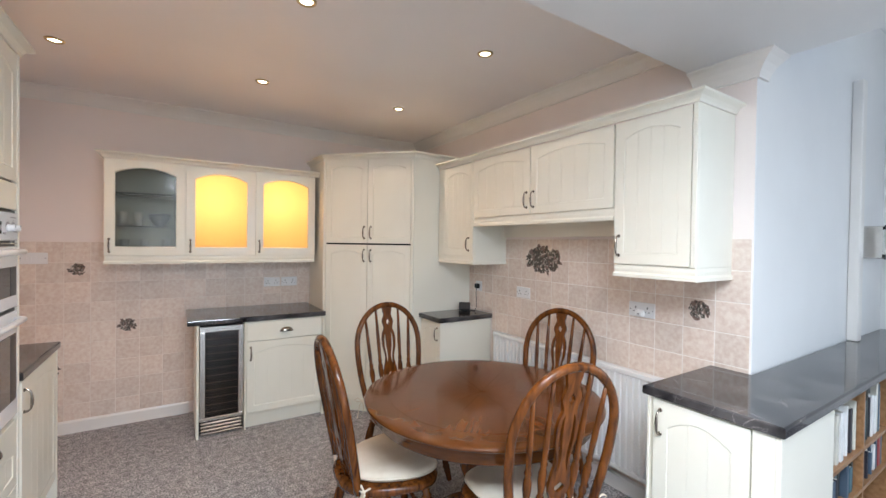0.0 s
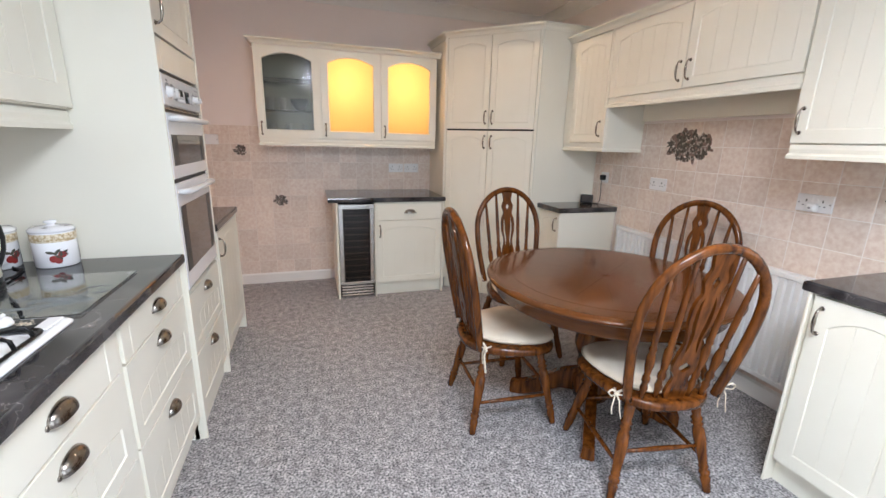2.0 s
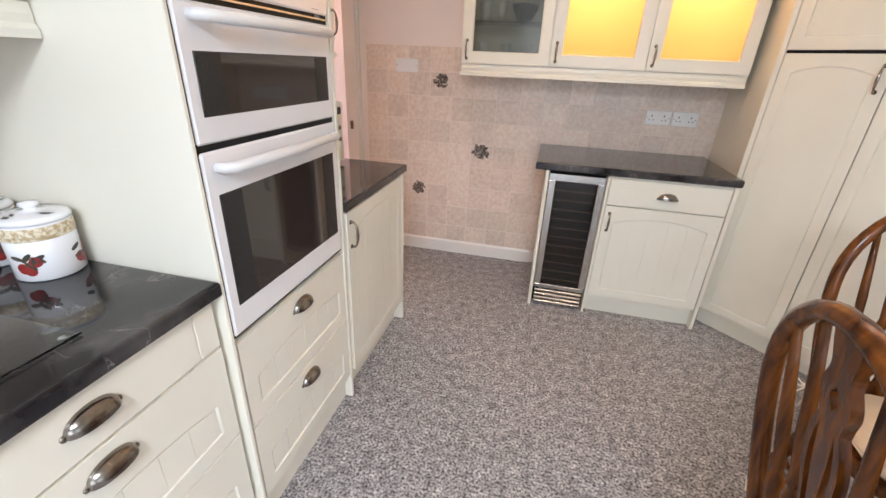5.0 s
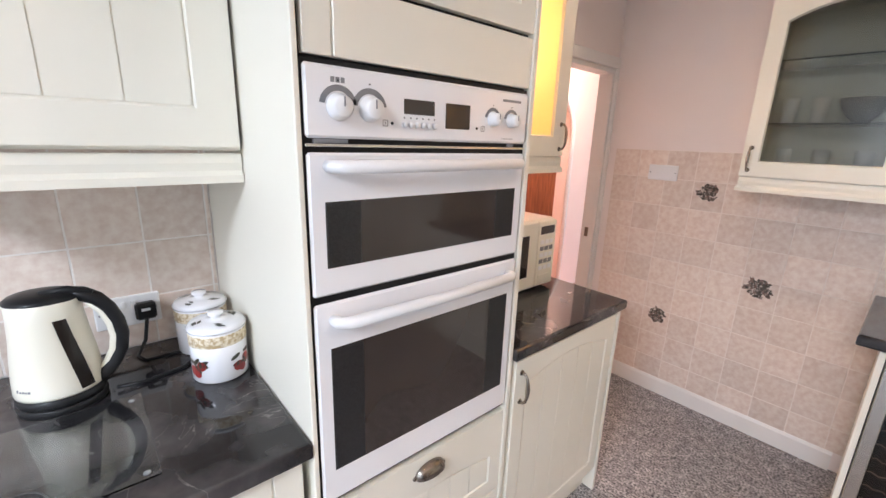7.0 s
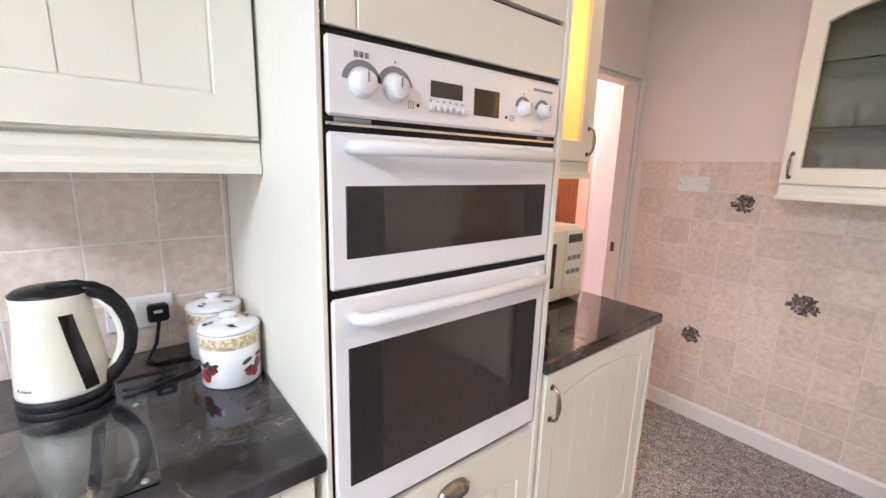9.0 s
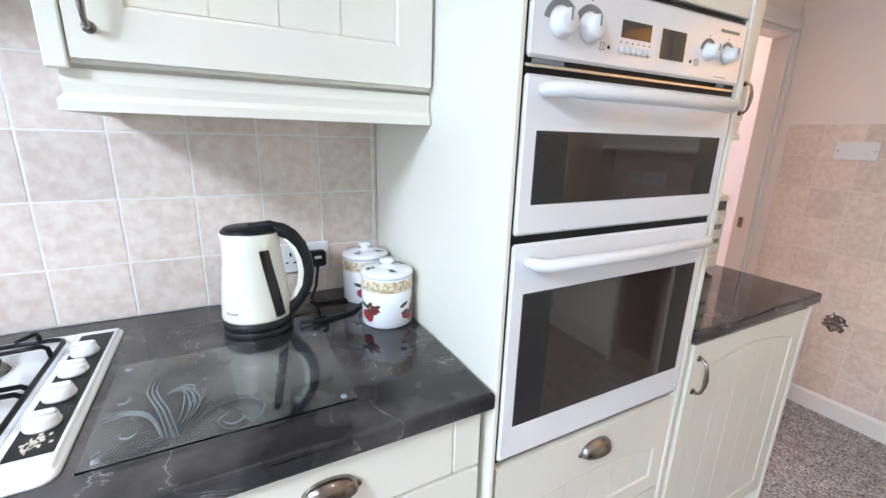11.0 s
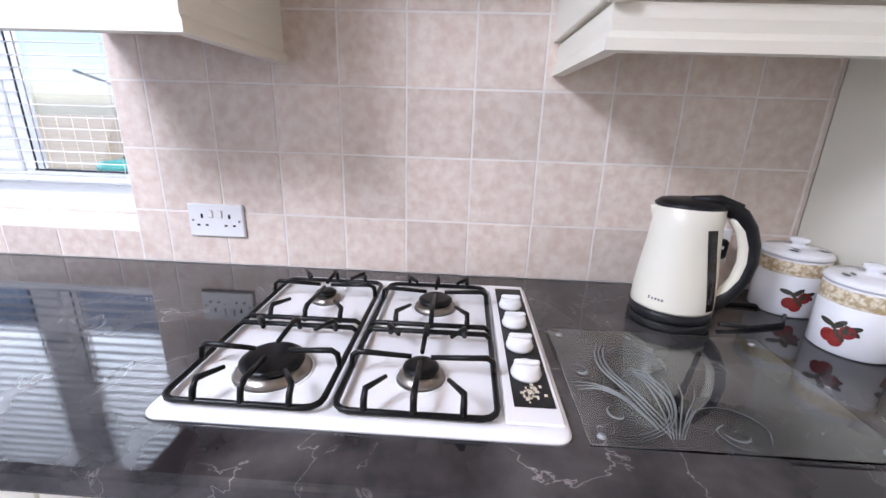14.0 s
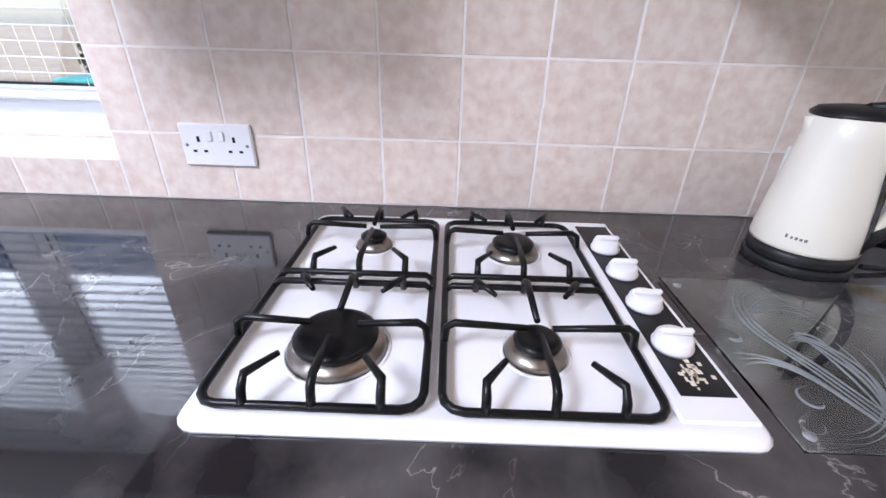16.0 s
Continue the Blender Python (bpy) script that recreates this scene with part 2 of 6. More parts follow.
def cbox(bm, x0, x1, y0, y1, z0, z1, c=0.002):
    """A box with chamfered edges."""
    c = min(c, (x1 - x0) * 0.45, (y1 - y0) * 0.45, (z1 - z0) * 0.45)
    lo, hi = (x0, y0, z0), (x1, y1, z1)
    v = {}
    for sx in (0, 1):
        for sy in (0, 1):
            for sz in (0, 1):
                for ax in (0, 1, 2):
                    p = []
                    for k, sgn in enumerate((sx, sy, sz)):
                        e = hi[k] if sgn else lo[k]
                        if k != ax:
                            e += -c if sgn else c
                        p.append(e)
                    v[sx, sy, sz, ax] = bm.verts.new(p)

    def face(keys, out):
        vs = [v[k] for k in keys]
        n = (vs[1].co - vs[0].co).cross(vs[2].co - vs[1].co)
        if n.dot(Vector(out)) < 0:
            vs.reverse()
        bm.faces.new(vs)

    def key(ax, a, b, c2, s):
        k = [0, 0, 0]
        k[ax], k[(ax + 1) % 3], k[(ax + 2) % 3] = a, b, c2
        return (*k, s)

    for ax in range(3):
        for a in (0, 1):
            o = [0, 0, 0]
            o[ax] = 2 * a - 1
            face([key(ax, a, b, d, ax) for b, d in ((0, 0), (1, 0), (1, 1), (0, 1))], o)
        for b in (0, 1):
            for d in (0, 1):
                o = [0, 0, 0]
                o[(ax + 1) % 3], o[(ax + 2) % 3] = 2 * b - 1, 2 * d - 1
                p, q = (ax + 1) % 3, (ax + 2) % 3
                face([key(ax, 0, b, d, p), key(ax, 1, b, d, p), key(ax, 1, b, d, q), key(ax, 0, b, d, q)], o)
    for sx in (0, 1):
        for sy in (0, 1):
            for sz in (0, 1):
                face([(sx, sy, sz, 0), (sx, sy, sz, 1), (sx, sy, sz, 2)], (2 * sx - 1, 2 * sy - 1, 2 * sz - 1))
    return bm


def box(x0, x1, y0, y1, z0, z1, c=0.002):
    return cbox(bmesh.new(), x0, x1, y0, y1, z0, z1, c)


def tube(bm, pts, r, n=8, close=False, flat=1.0):
    """A round bar along points; r is one radius or one for each point."""
    pts = [Vector(p) for p in pts]
    rings = []
    side = None
    for i, p in enumerate(pts):
        if close:
            d = pts[(i + 1) % len(pts)] - pts[i - 1]
        else:
            d = pts[min(i + 1, len(pts) - 1)] - pts[max(i - 1, 0)]
        d.normalize()
        if side is None:
            side = d.orthogonal().normalized()
        side = (side - d * side.dot(d)).normalized()
        up = d.cross(side)
        rad = r[i] if isinstance(r, (list, tuple)) else r
        rings.append([bm.verts.new(p + (side * math.cos(a) + up * math.sin(a) * flat) * rad) for a in (2 * math.pi * k / n for k in range(n))])
    last = len(rings) if close else len(rings) - 1
    for i in range(last):
        a, b = rings[i], rings[(i + 1) % len(rings)]
        for k in range(n):
            bm.faces.new((a[k], a[(k + 1) % n], b[(k + 1) % n], b[k])).smooth = True
    if not close:
        bm.faces.new(list(reversed(rings[0])))
        bm.faces.new(rings[-1])
    return bm


def lathe(bm, profile, m=None, n=24, sx=1.0, sy=1.0):
    """A turned body from (radius, height) pairs."""
    m = m or Matrix()
    rings = []
    for r, z in profile:
        if r < 1e-5:
            rings.append([bm.verts.new(m @ Vector((0, 0, z)))])
        else:
            rings.append([bm.verts.new(m @ Vector((r * sx * math.cos(2 * math.pi * k / n), r * sy * math.sin(2 * math.pi * k / n), z))) for k in range(n)])
    for a, b in zip(rings, rings[1:]):
        for k in range(n):
            q = [a[k % len(a)], a[(k + 1) % n % len(a)], b[(k + 1) % n % len(b)], b[k % len(b)]]
            u = []
            for w in q:
                if w not in u:
                    u.append(w)
            if len(u) > 2:
                bm.faces.new(u).smooth = True
    for ring, rev in ((rings[0], True), (rings[-1], False)):
        if len(ring) > 2:
            bm.faces.new(list(reversed(ring)) if rev else ring)
    return bm


def slab(bm, outline, y0, y1, flip=False):
    """An outline in the x-z plane (anticlockwise seen from the front) made solid from y0 (front) to y1."""
    a = [bm.verts.new((x, y0, z)) for x, z in outline]
    b = [bm.verts.new((x, y1, z)) for x, z in outline]
    bm.faces.new(a)
    bm.faces.new(list(reversed(b)))
    for i in range(len(a)):
        j = (i + 1) % len(a)
        bm.faces.new((a[j], a[i], b[i], b[j]))
    return bm


def flat(bm, outline, z0, z1):
    """An outline in the x-y plane made solid from z0 to z1."""
    a = [bm.verts.new((x, y, z0)) for x, y in outline]
    b = [bm.verts.new((x, y, z1)) for x, y in outline]
    bm.faces.new(list(reversed(a)))
    bm.faces.new(b)
    for i in range(len(a)):
        j = (i + 1) % len(a)
        bm.faces.new((a[i], a[j], b[j], b[i]))
    return bm


def sweep(bm, path, profile, close=False):
    """A moulding: profile of (out, up) pairs along a plan path; out is to the right of the way."""
    rings = []
    for i, (x, y) in enumerate(path):
        p = Vector((x, y))
        d0 = (p - Vector(path[i - 1])).normalized() if i else None
        d1 = (Vector(path[i + 1]) - p).normalized() if i + 1 < len(path) else None
        d0, d1 = d0 or d1, d1 or d0
        n0, n1 = Vector((d0.y, -d0.x)), Vector((d1.y, -d1.x))
        n = (n0 + n1).normalized()
        n /= max(0.3, n.dot(n0))
        rings.append([bm.verts.new((x + n.x * o, y + n.y * o, z)) for o, z in profile])
    k = len(profile)
    for a, b in zip(rings, rings[1:]):
        for i in range(k):
            j = (i + 1) % k
            bm.faces.new((a[i], b[i], b[j], a[j]))
    bm.faces.new(rings[0])
    bm.faces.new(list(reversed(rings[-1])))
    return bm


def mesh_of(name, bm, mat, fix=True):
    if fix:
        bmesh.ops.recalc_face_normals(bm, faces=bm.faces)
    me = bpy.data.meshes.new(name)
    bm.to_mesh(me)
    bm.free()
    if mat:
        me.materials.append(mat)
    return me


def part(name, bm, mat, parent=None, label="", m=None, fix=True):
    ob = new(name, mesh_of(name, bm, mat, fix))
    if parent:
        ob.parent = parent
    if m is not None:
        ob.matrix_basis = m
    return tagged(ob, label)


def thing(name, m, label, category, group="", kind=""):
    ob = new(name)
    ob.empty_display_size = 0.1
    ob.matrix_basis = m
    return tagged(ob, label, category, group, kind)


def structure(name, bm, mat, label="", category=""):
    return tagged(part(name, bm, mat), label or name.replace("_", " "), category or name.split("_")[0], "", "structure")


# ---- the room ----
XW, XE, YN, ZC, ZS = -1.597, 1.975, 6.161, 2.62, 2.40
YB, YS, X2 = 2.82, -1.5, 4.2
WIN = (0.95, 2.222, 0.985, 2.05)
DOORW = (5.30, 6.137, 1.935)

structure("floor", box(XW - 0.3, X2 + 0.3, YS - 0.3, YN + 0.3, -0.12, 0, 0.001), CARPET, "grey-brown flecked short-pile fitted carpet", "carpet")


def wall_west():
    bm = bmesh.new()
    o = XW - 0.32
    y0, y1, z0, z1 = WIN
    cbox(bm, o, XW, YS - 0.3, y0, 0, ZC, 0.001)
    cbox(bm, o, XW, y0, y1, 0, z0, 0.001)
    cbox(bm, o, XW, y0, y1, z1, ZC, 0.001)
    cbox(bm, o, XW, y1, 4.7, 0, ZC, 0.001)
    cbox(bm, XW - 0.085, XW, 4.7, DOORW[0], 0, ZC, 0.001)
    cbox(bm, XW - 0.085, XW, DOORW[0], DOORW[1], DOORW[2], ZC, 0.001)
    cbox(bm, XW - 0.085, XW, DOORW[1], YN + 0.3, 0, ZC, 0.001)
    return structure("wall_west", bm, WALL, "pinkish white painted wall with half-tiled kitchen splashback", "wall")


W_WEST = wall_west()
W_NORTH = structure("wall_north", box(XW, XE + 0.3, YN, YN + 0.3, 0, ZC, 0.001), WALL, "pinkish white painted wall tiled below", "wall")
W_EAST = structure("wall_east", box(XE, XE + 0.3, YB, YN, 0, ZC, 0.001), WALL, "pinkish white painted wall tiled below", "wall")
structure("wall_return", box(XE + 0.003, X2, YB - 0.003, YB + 0.297, 0, ZC + 0.5, 0.001), WALL_COOL, "plain cool white painted wall above the worktop", "wall")
# Unseen end wall; its opening is added for the east fill lamp.
def wall_far_east():
    bm = bmesh.new()
    cbox(bm, X2, X2 + 0.3, 1.35, YB + 0.3, 0, ZC + 0.5, 0.001)
    cbox(bm, X2, X2 + 0.3, YS - 0.3, -0.95, 0, ZC + 0.5, 0.001)
    cbox(bm, X2, X2 + 0.3, -0.95, 1.35, 0, 0.72, 0.001)
    cbox(bm, X2, X2 + 0.3, -0.95, 1.35, 2.28, ZC + 0.5, 0.001)
    return structure("wall_far_east", bm, WALL_COOL, "plain white unseen wall with an opening added for a fill lamp", "wall")


wall_far_east()


def wall_south():
    bm = bmesh.new()
    cbox(bm, XW, -0.7, YS - 0.3, YS, 0, ZC, 0.001)
    cbox(bm, 2.5, X2, YS - 0.3, YS, 0, ZC + 0.5, 0.001)
    cbox(bm, -0.7, 2.5, YS - 0.3, YS, 2.35, ZC + 0.5, 0.001)
    return structure("wall_south", bm, WALL_COOL, "plain white wall with a patio opening", "wall")


wall_south()
structure("ceiling", box(XW - 0.3, XE + 0.3, 3.10, YN + 0.3, ZC, ZC + 0.12, 0.001), CEIL, "pinkish white painted kitchen ceiling", "ceiling")
structure("ceiling_beam", box(XW - 0.3, 2.074, YS - 0.3, 3.10, ZS, ZC + 0.12, 0.004), WALL_COOL, "lower white flat soffit", "ceiling")
structure("ceiling_raised", box(2.074, X2 + 0.3, YS - 0.3, YB + 0.3, ZC + 0.5, ZC + 0.62, 0.001), WALL_COOL, "raised white ceiling", "ceiling")

COVE = [(0, ZC), (0.092, ZC), (0.092, ZC - 0.008), (0.07, ZC - 0.018), (0.045, ZC - 0.037), (0.024, ZC - 0.062), (0.012, ZC - 0.085), (0.012, ZC - 0.095), (0, ZC - 0.095)]
structure("trim_cornice", sweep(bmesh.new(), [(XW, 3.10), (XW, YN), (XE, YN), (XE, 3.10)], COVE), TRIMW, "white coved plaster cornice", "cornice")
structure("trim_cornice_pillar", sweep(bmesh.new(), [(XE, 3.10), (XE, YB - 0.003), (2.074, YB - 0.003)], [(o, z - ZC + ZS) for o, z in COVE]), TRIMW, "white coved plaster cornice round the pillar", "cornice")


def skirting(name, path):
    return structure(name, sweep(bmesh.new(), path, [(0, 0), (0.016, 0), (0.016, 0.085), (0.009, 0.1), (0, 0.1)]), TRIMW, "white painted skirting board", "skirting")


skirting("baseboard_north", [(XW, YN), (-0.25, YN)])
skirting("baseboard_east", [(XE, 4.74), (XE, 3.0)])

# ---- doorway and hall ----


def doorway():
    d = thing("door_1", pose(XW, DOORW[0], 0), "white painted doorway with plain lining, open to the hall", "doorway", "", "structure")
    w, h = DOORW[1] - DOORW[0], DOORW[2]
    bm = bmesh.new()
    for y0, y1 in ((-0.002, 0.026), (w - 0.026, w + 0.002)):
        cbox(bm, -0.088, 0.003, y0, y1, 0, h, 0.002)
    cbox(bm, -0.088, 0.003, 0.026, w - 0.026, h - 0.026, h, 0.002)
    part("lining", bm, TRIMW, d)
    for y0, y1 in ((-0.055, 0.005), (w - 0.005, w + 0.022)):
        part("architrave", box(0, 0.018, y0, y1, 0, h, 0.004), TRIMW, d)
    part("architrave", box(0, 0.018, -0.055, w + 0.022, h, h + 0.062, 0.004), TRIMW, d)
    part("strike_plate", box(-0.062, -0.037, w - 0.0285, w - 0.0255, 0.90, 0.96, 0.001), PEWTER, d, "small brass strike plate")
    return d


doorway()


def hall():
    bm = bmesh.new()
    x0, y0, y1 = XW - 2.6, 3.9, 8.6
    cbox(bm, x0, XW - 0.085, y0 - 0.1, y0, 0, 2.5, 0.001)
    cbox(bm, x0, XW - 0.085, y1, y1 + 0.1, 0, 2.5, 0.001)
    cbox(bm, x0 - 0.1, x0, y0, y1, 0, 2.5, 0.001)
    structure("wall_hall", bm, HALL, "peach painted hall wall", "wall")
    structure("ceiling_hall", box(x0, XW - 0.085, y0, y1, 2.5, 2.6, 0.001), TRIMW, "white hall ceiling", "ceiling")
    # arched screen wall across the hall
    yc, r, spring = 6.82, 0.42, 1.55
    xs = XW - 0.95
    bm = bmesh.new()
    cbox(bm, xs - 0.14, xs, y0, yc - r, 0, 2.5, 0.001)
    cbox(bm, xs - 0.14, xs, yc + r, y1, 0, 2.5, 0.001)
    arc = [(yc + r * math.cos(q), spring + r * math.sin(q)) for q in np.linspace(math.pi, 0, 17)]
    for (ya, za), (yb, zb) in zip(arc, arc[1:]):
        v = [bm.verts.new((x, y, z)) for x in (xs, xs - 0.14) for y, z in ((ya, za), (yb, zb), (yb, 2.5), (ya, 2.5))]
        bm.faces.new(v[0:4])
        bm.faces.new(list(reversed(v[4:8])))
        bm.faces.new((v[0], v[4], v[5], v[1]))
    structure("wall_hall_arch", bm, HALL, "peach hall wall with a round arched opening", "wall")
    bm = bmesh.new()
    arch = [(xs + 0.006, yc - r, 0.0), (xs + 0.006, yc - r, spring)] + [(xs + 0.006, yc + r * math.cos(t), spring + r * math.sin(t)) for t in np.linspace(math.pi, 0, 17)[1:-1]] + [(xs + 0.006, yc + r, spring), (xs + 0.006, yc + r, 0)]
    tube(bm, arch, 0.022, 6)
    structure("trim_arch", bm, TRIMW, "white moulded trim round the arch", "trim")
    structure("baseboard_hall", box(x0, x0 + 0.018, y0, y1, 0, 0.14, 0.004), TRIMW, "white hall skirting", "skirting")
    structure("floor_hall", box(x0, XW - 0.3, y0, y1, -0.06, 0.003, 0.001), material("hall_carpet", (0.30, 0.13, 0.10), 0.95, 0, (0.40, 0.20, 0.16), 60.0, 3.0, 0.8, 150.0), "rust red hall carpet", "carpet")
    d = thing("door_2", pose(x0 + 0.85, y1 - 0.03, 0, 0, 0, 90), "varnished mahogany panelled hall door", "door", "", "structure")
    part("leaf", box(-0.02, 0.02, 0, 0.74, 0.005, 1.98, 0.003), DOOR_WOOD, d)
    for z0, z1 in ((0.2, 0.85), (1.0, 1.4), (1.5, 1.85)):
        for y0 in (0.1, 0.42):
            part("panel", box(0.02, 0.028, y0, y0 + 0.23, z0, z1, 0.006), DOOR_WOOD, d)


hall()

# ---- kitchen window ----


def window():
    y0, y1, z0, z1 = WIN
    w = thing("window_1", pose(XW - 0.27, y0, z0), "white plastic framed window with open venetian blind", "window", "", "structure")
    bm = bmesh.new()
    W, Hh = y1 - y0, z1 - z0
    for a, b, c, d in ((0, W, 0, 0.07), (0, W, Hh - 0.07, Hh), (0, 0.07, 0.07, Hh - 0.07), (W - 0.07, W, 0.07, Hh - 0.07), (W - 0.62, W - 0.55, 0.07, Hh - 0.07)):
        cbox(bm, -0.035, 0.035, a, b, c, d, 0.005)
    part("window_frame", bm, UPVC, w)
    for a, b in ((0.07, W - 0.62), (W - 0.55, W - 0.07)):
        bm = bmesh.new()
        for p, q, r, s in ((a, b, 0.07, 0.11), (a, b, Hh - 0.11, Hh - 0.07), (a, a + 0.04, 0.11, Hh - 0.11), (b - 0.04, b, 0.11, Hh - 0.11)):
            cbox(bm, -0.02, 0.028, p, q, r, s, 0.004)
        sash = part("sash", bm, UPVC, w)
        pane = part("pane", box(-0.006, 0.006, a + 0.041, b - 0.041, 0.111, Hh - 0.111, 0.0005), CLEAR, sash)
        pane.visible_shadow = False
        bm = bmesh.new()
        for p, q, r, s in ((a + 0.035, b - 0.035, 0.108, 0.114), (b - 0.046, b - 0.04, 0.114, Hh - 0.11), (a + 0.04, a + 0.046, 0.114, Hh - 0.11)):
            cbox(bm, 0.0275, 0.030, p, q, r, s, 0.0005)
        part("gasket", bm, BLACK, sash)
    part("window_sill", box(0.036, 0.145, -0.0, W, 0.0, 0.025, 0.004), UPVC, w)
    return w


window()


def blind():
    y0, y1, z0, z1 = WIN
    b = thing("venetian_blind", pose(XW - 0.185, y0 + 0.02, z0 + 0.10), "white slatted venetian blind lowered over the window", "blind")
    W = y1 - y0 - 0.05
    part("headrail", box(-0.02, 0.02, 0, W, 0.90, 0.94, 0.003), WHITE_PLASTIC, b)
    me = None
    for k in range(27):
        z = 0.01 + k * 0.033
        if me is None:
            bm = bmesh.new()
            pr = [(-0.0085, -0.0006), (-0.004, 0.0004), (0, 0.0007), (0.004, 0.0004), (0.0085, -0.0006)]
            lo = [[bm.verts.new((x, yy, zz)) for x, zz in pr] for yy in (0, W)]
            hi = [[bm.verts.new((x, yy, zz + 0.0006)) for x, zz in pr] for yy in (0, W)]
            for i in range(4):
                bm.faces.new((lo[0][i], lo[1][i], lo[1][i + 1], lo[0][i + 1]))
                bm.faces.new((hi[0][i], hi[0][i + 1], hi[1][i + 1], hi[1][i]))
            me = mesh_of("slat", bm, WHITE_PLASTIC)
        ob = new("slat", me)
        ob.parent = b
        ob.matrix_basis = pose(0, 0, z)
    for yy in (0.18, W / 2, W - 0.14):
        part("cord", tube(bmesh.new(), [(0.0, yy, -0.02), (0.0, yy, 0.9)], 0.0009, 5), WHITE_PLASTIC, b)
    part("bottom_rail", box(-0.012, 0.012, 0, W, -0.012, 0.004, 0.002), WHITE_PLASTIC, b)


blind()


def garden():
    GR = material("garden_grass", (0.06, 0.10, 0.03), 0.9, 0, (0.11, 0.15, 0.05), 3.0, 5.0, 0.5, 40.0)
    PAVE = material("patio_slabs", (0.50, 0.43, 0.36), 0.85, 0, (0.60, 0.53, 0.45), 4.0, 5.0, 0.3, 60.0)
    LEAF = material("hedge_leaf", (0.10, 0.15, 0.04), 0.6, 0, (0.16, 0.21, 0.06), 5.0, 4.0)
    FENCE = wood_material("fence_wood", (0.60, 0.50, 0.40), (0.70, 0.61, 0.50), 0.8, (6, 6, 0.6))
    TEAL = material("teal_plastic", (0.05, 0.30, 0.28), 0.45, 0, (0.07, 0.36, 0.33), 5.0, 2.0)
    structure("ground", box(-60, XW - 0.31, -40, 40, -0.32, -0.15, 0.001), GR, "mown lawn outside the window", "lawn")
    structure("pavement", box(-6.6, XW - 0.33, -4.5, 4.4, -0.15, -0.12, 0.002), PAVE, "sandy concrete slab patio", "patio")
    f = thing("garden_fence", pose(-8.2, -6, -0.15), "weathered board garden fence", "fence")
    me = mesh_of("board", box(-0.01, 0.01, -0.002, 0.152, 0, 1.3, 0.004), FENCE)
    for k in range(80):
        ob = new("board", me)
        ob.parent = f
        ob.matrix_basis = pose(0.012 * (k % 2), k * 0.15, 0)
    rnd = random.Random(4)
    for k, (hx, hy, hh) in enumerate(((-7.3, -0.1, 1.0), (-7.2, 1.9, 0.8), (-7.3, -2.0, 1.2), (-7.2, 3.6, 1.1))):
        bush = thing("garden_bush", pose(hx, hy, -0.15), "leafy green shrub before the fence", "shrub", "garden shrubs")
        bm = bmesh.new()
        for _ in range(6):
            a = rnd.uniform(0, 6.28)
            tube(bm, [(0, 0, 0), (0.15 * math.cos(a), 0.15 * math.sin(a), hh * 0.4), (0.4 * math.cos(a), 0.4 * math.sin(a), hh * 0.85)], [0.03, 0.02, 0.006], 6)
        part("stem", bm, FENCE, bush)
        verts, faces = [], []
        for _ in range(2600):
            a, r = rnd.uniform(0, 6.28), rnd.random() ** 0.5
            z = rnd.uniform(0.1, 1)
            rr = 0.62 * r * (1 - 0.45 * z * z) * (0.8 + 0.3 * math.sin(a * 3 + k))
            c = Vector((rr * math.cos(a), rr * math.sin(a), z * hh))
            u = Vector((rnd.gauss(0, 1), rnd.gauss(0, 1), rnd.gauss(0, 1))).normalized() * 0.075
            v = u.orthogonal() * 0.55
            i = len(verts)
            verts += [c - u, c + v, c + u, c - v]
            faces.append((i, i + 1, i + 2, i + 3))
        me = bpy.data.meshes.new("leaves")
        me.from_pydata(verts, [], faces)
        me.materials.append(LEAF)
        ob = new("leaves", me)
        ob.parent = bush
    a = thing("rotary_airer", pose(-5.0, 0.7, -0.15), "white rotary clothes airer with strung lines", "clothes airer")
    part("pole", tube(bmesh.new(), [(0, 0, 0), (0, 0, 1.75)], 0.022, 10), STEEL, a)
    for k in range(4):
        g = k * math.pi / 2 + 0.5
        part("arm", tube(bmesh.new(), [(0, 0, 1.25), (1.3 * math.cos(g), 1.3 * math.sin(g), 1.75)], 0.012, 6), STEEL, a)
    bm = bmesh.new()
    for q in (0.35, 0.5, 0.65, 0.8, 0.95):
        tube(bm, [(1.3 * q * math.cos(k * math.pi / 2 + 0.5), 1.3 * q * math.sin(k * math.pi / 2 + 0.5), 1.25 + 0.5 * q) for k in range(4)], 0.004, 4, True)
    part("washing_line", bm, WHITE_PLASTIC, a)
    c = thing("garden_box", pose(-3.6, 0.6, -0.12), "teal plastic garden storage box", "storage box")
    part("body", box(-0.3, 0.3, 0, 1.5, 0, 0.98, 0.03), TEAL, c)
    part("lid", box(-0.33, 0.33, -0.03, 1.53, 0.98, 1.06, 0.03), TEAL, c)


garden()

# ---- downlights ----


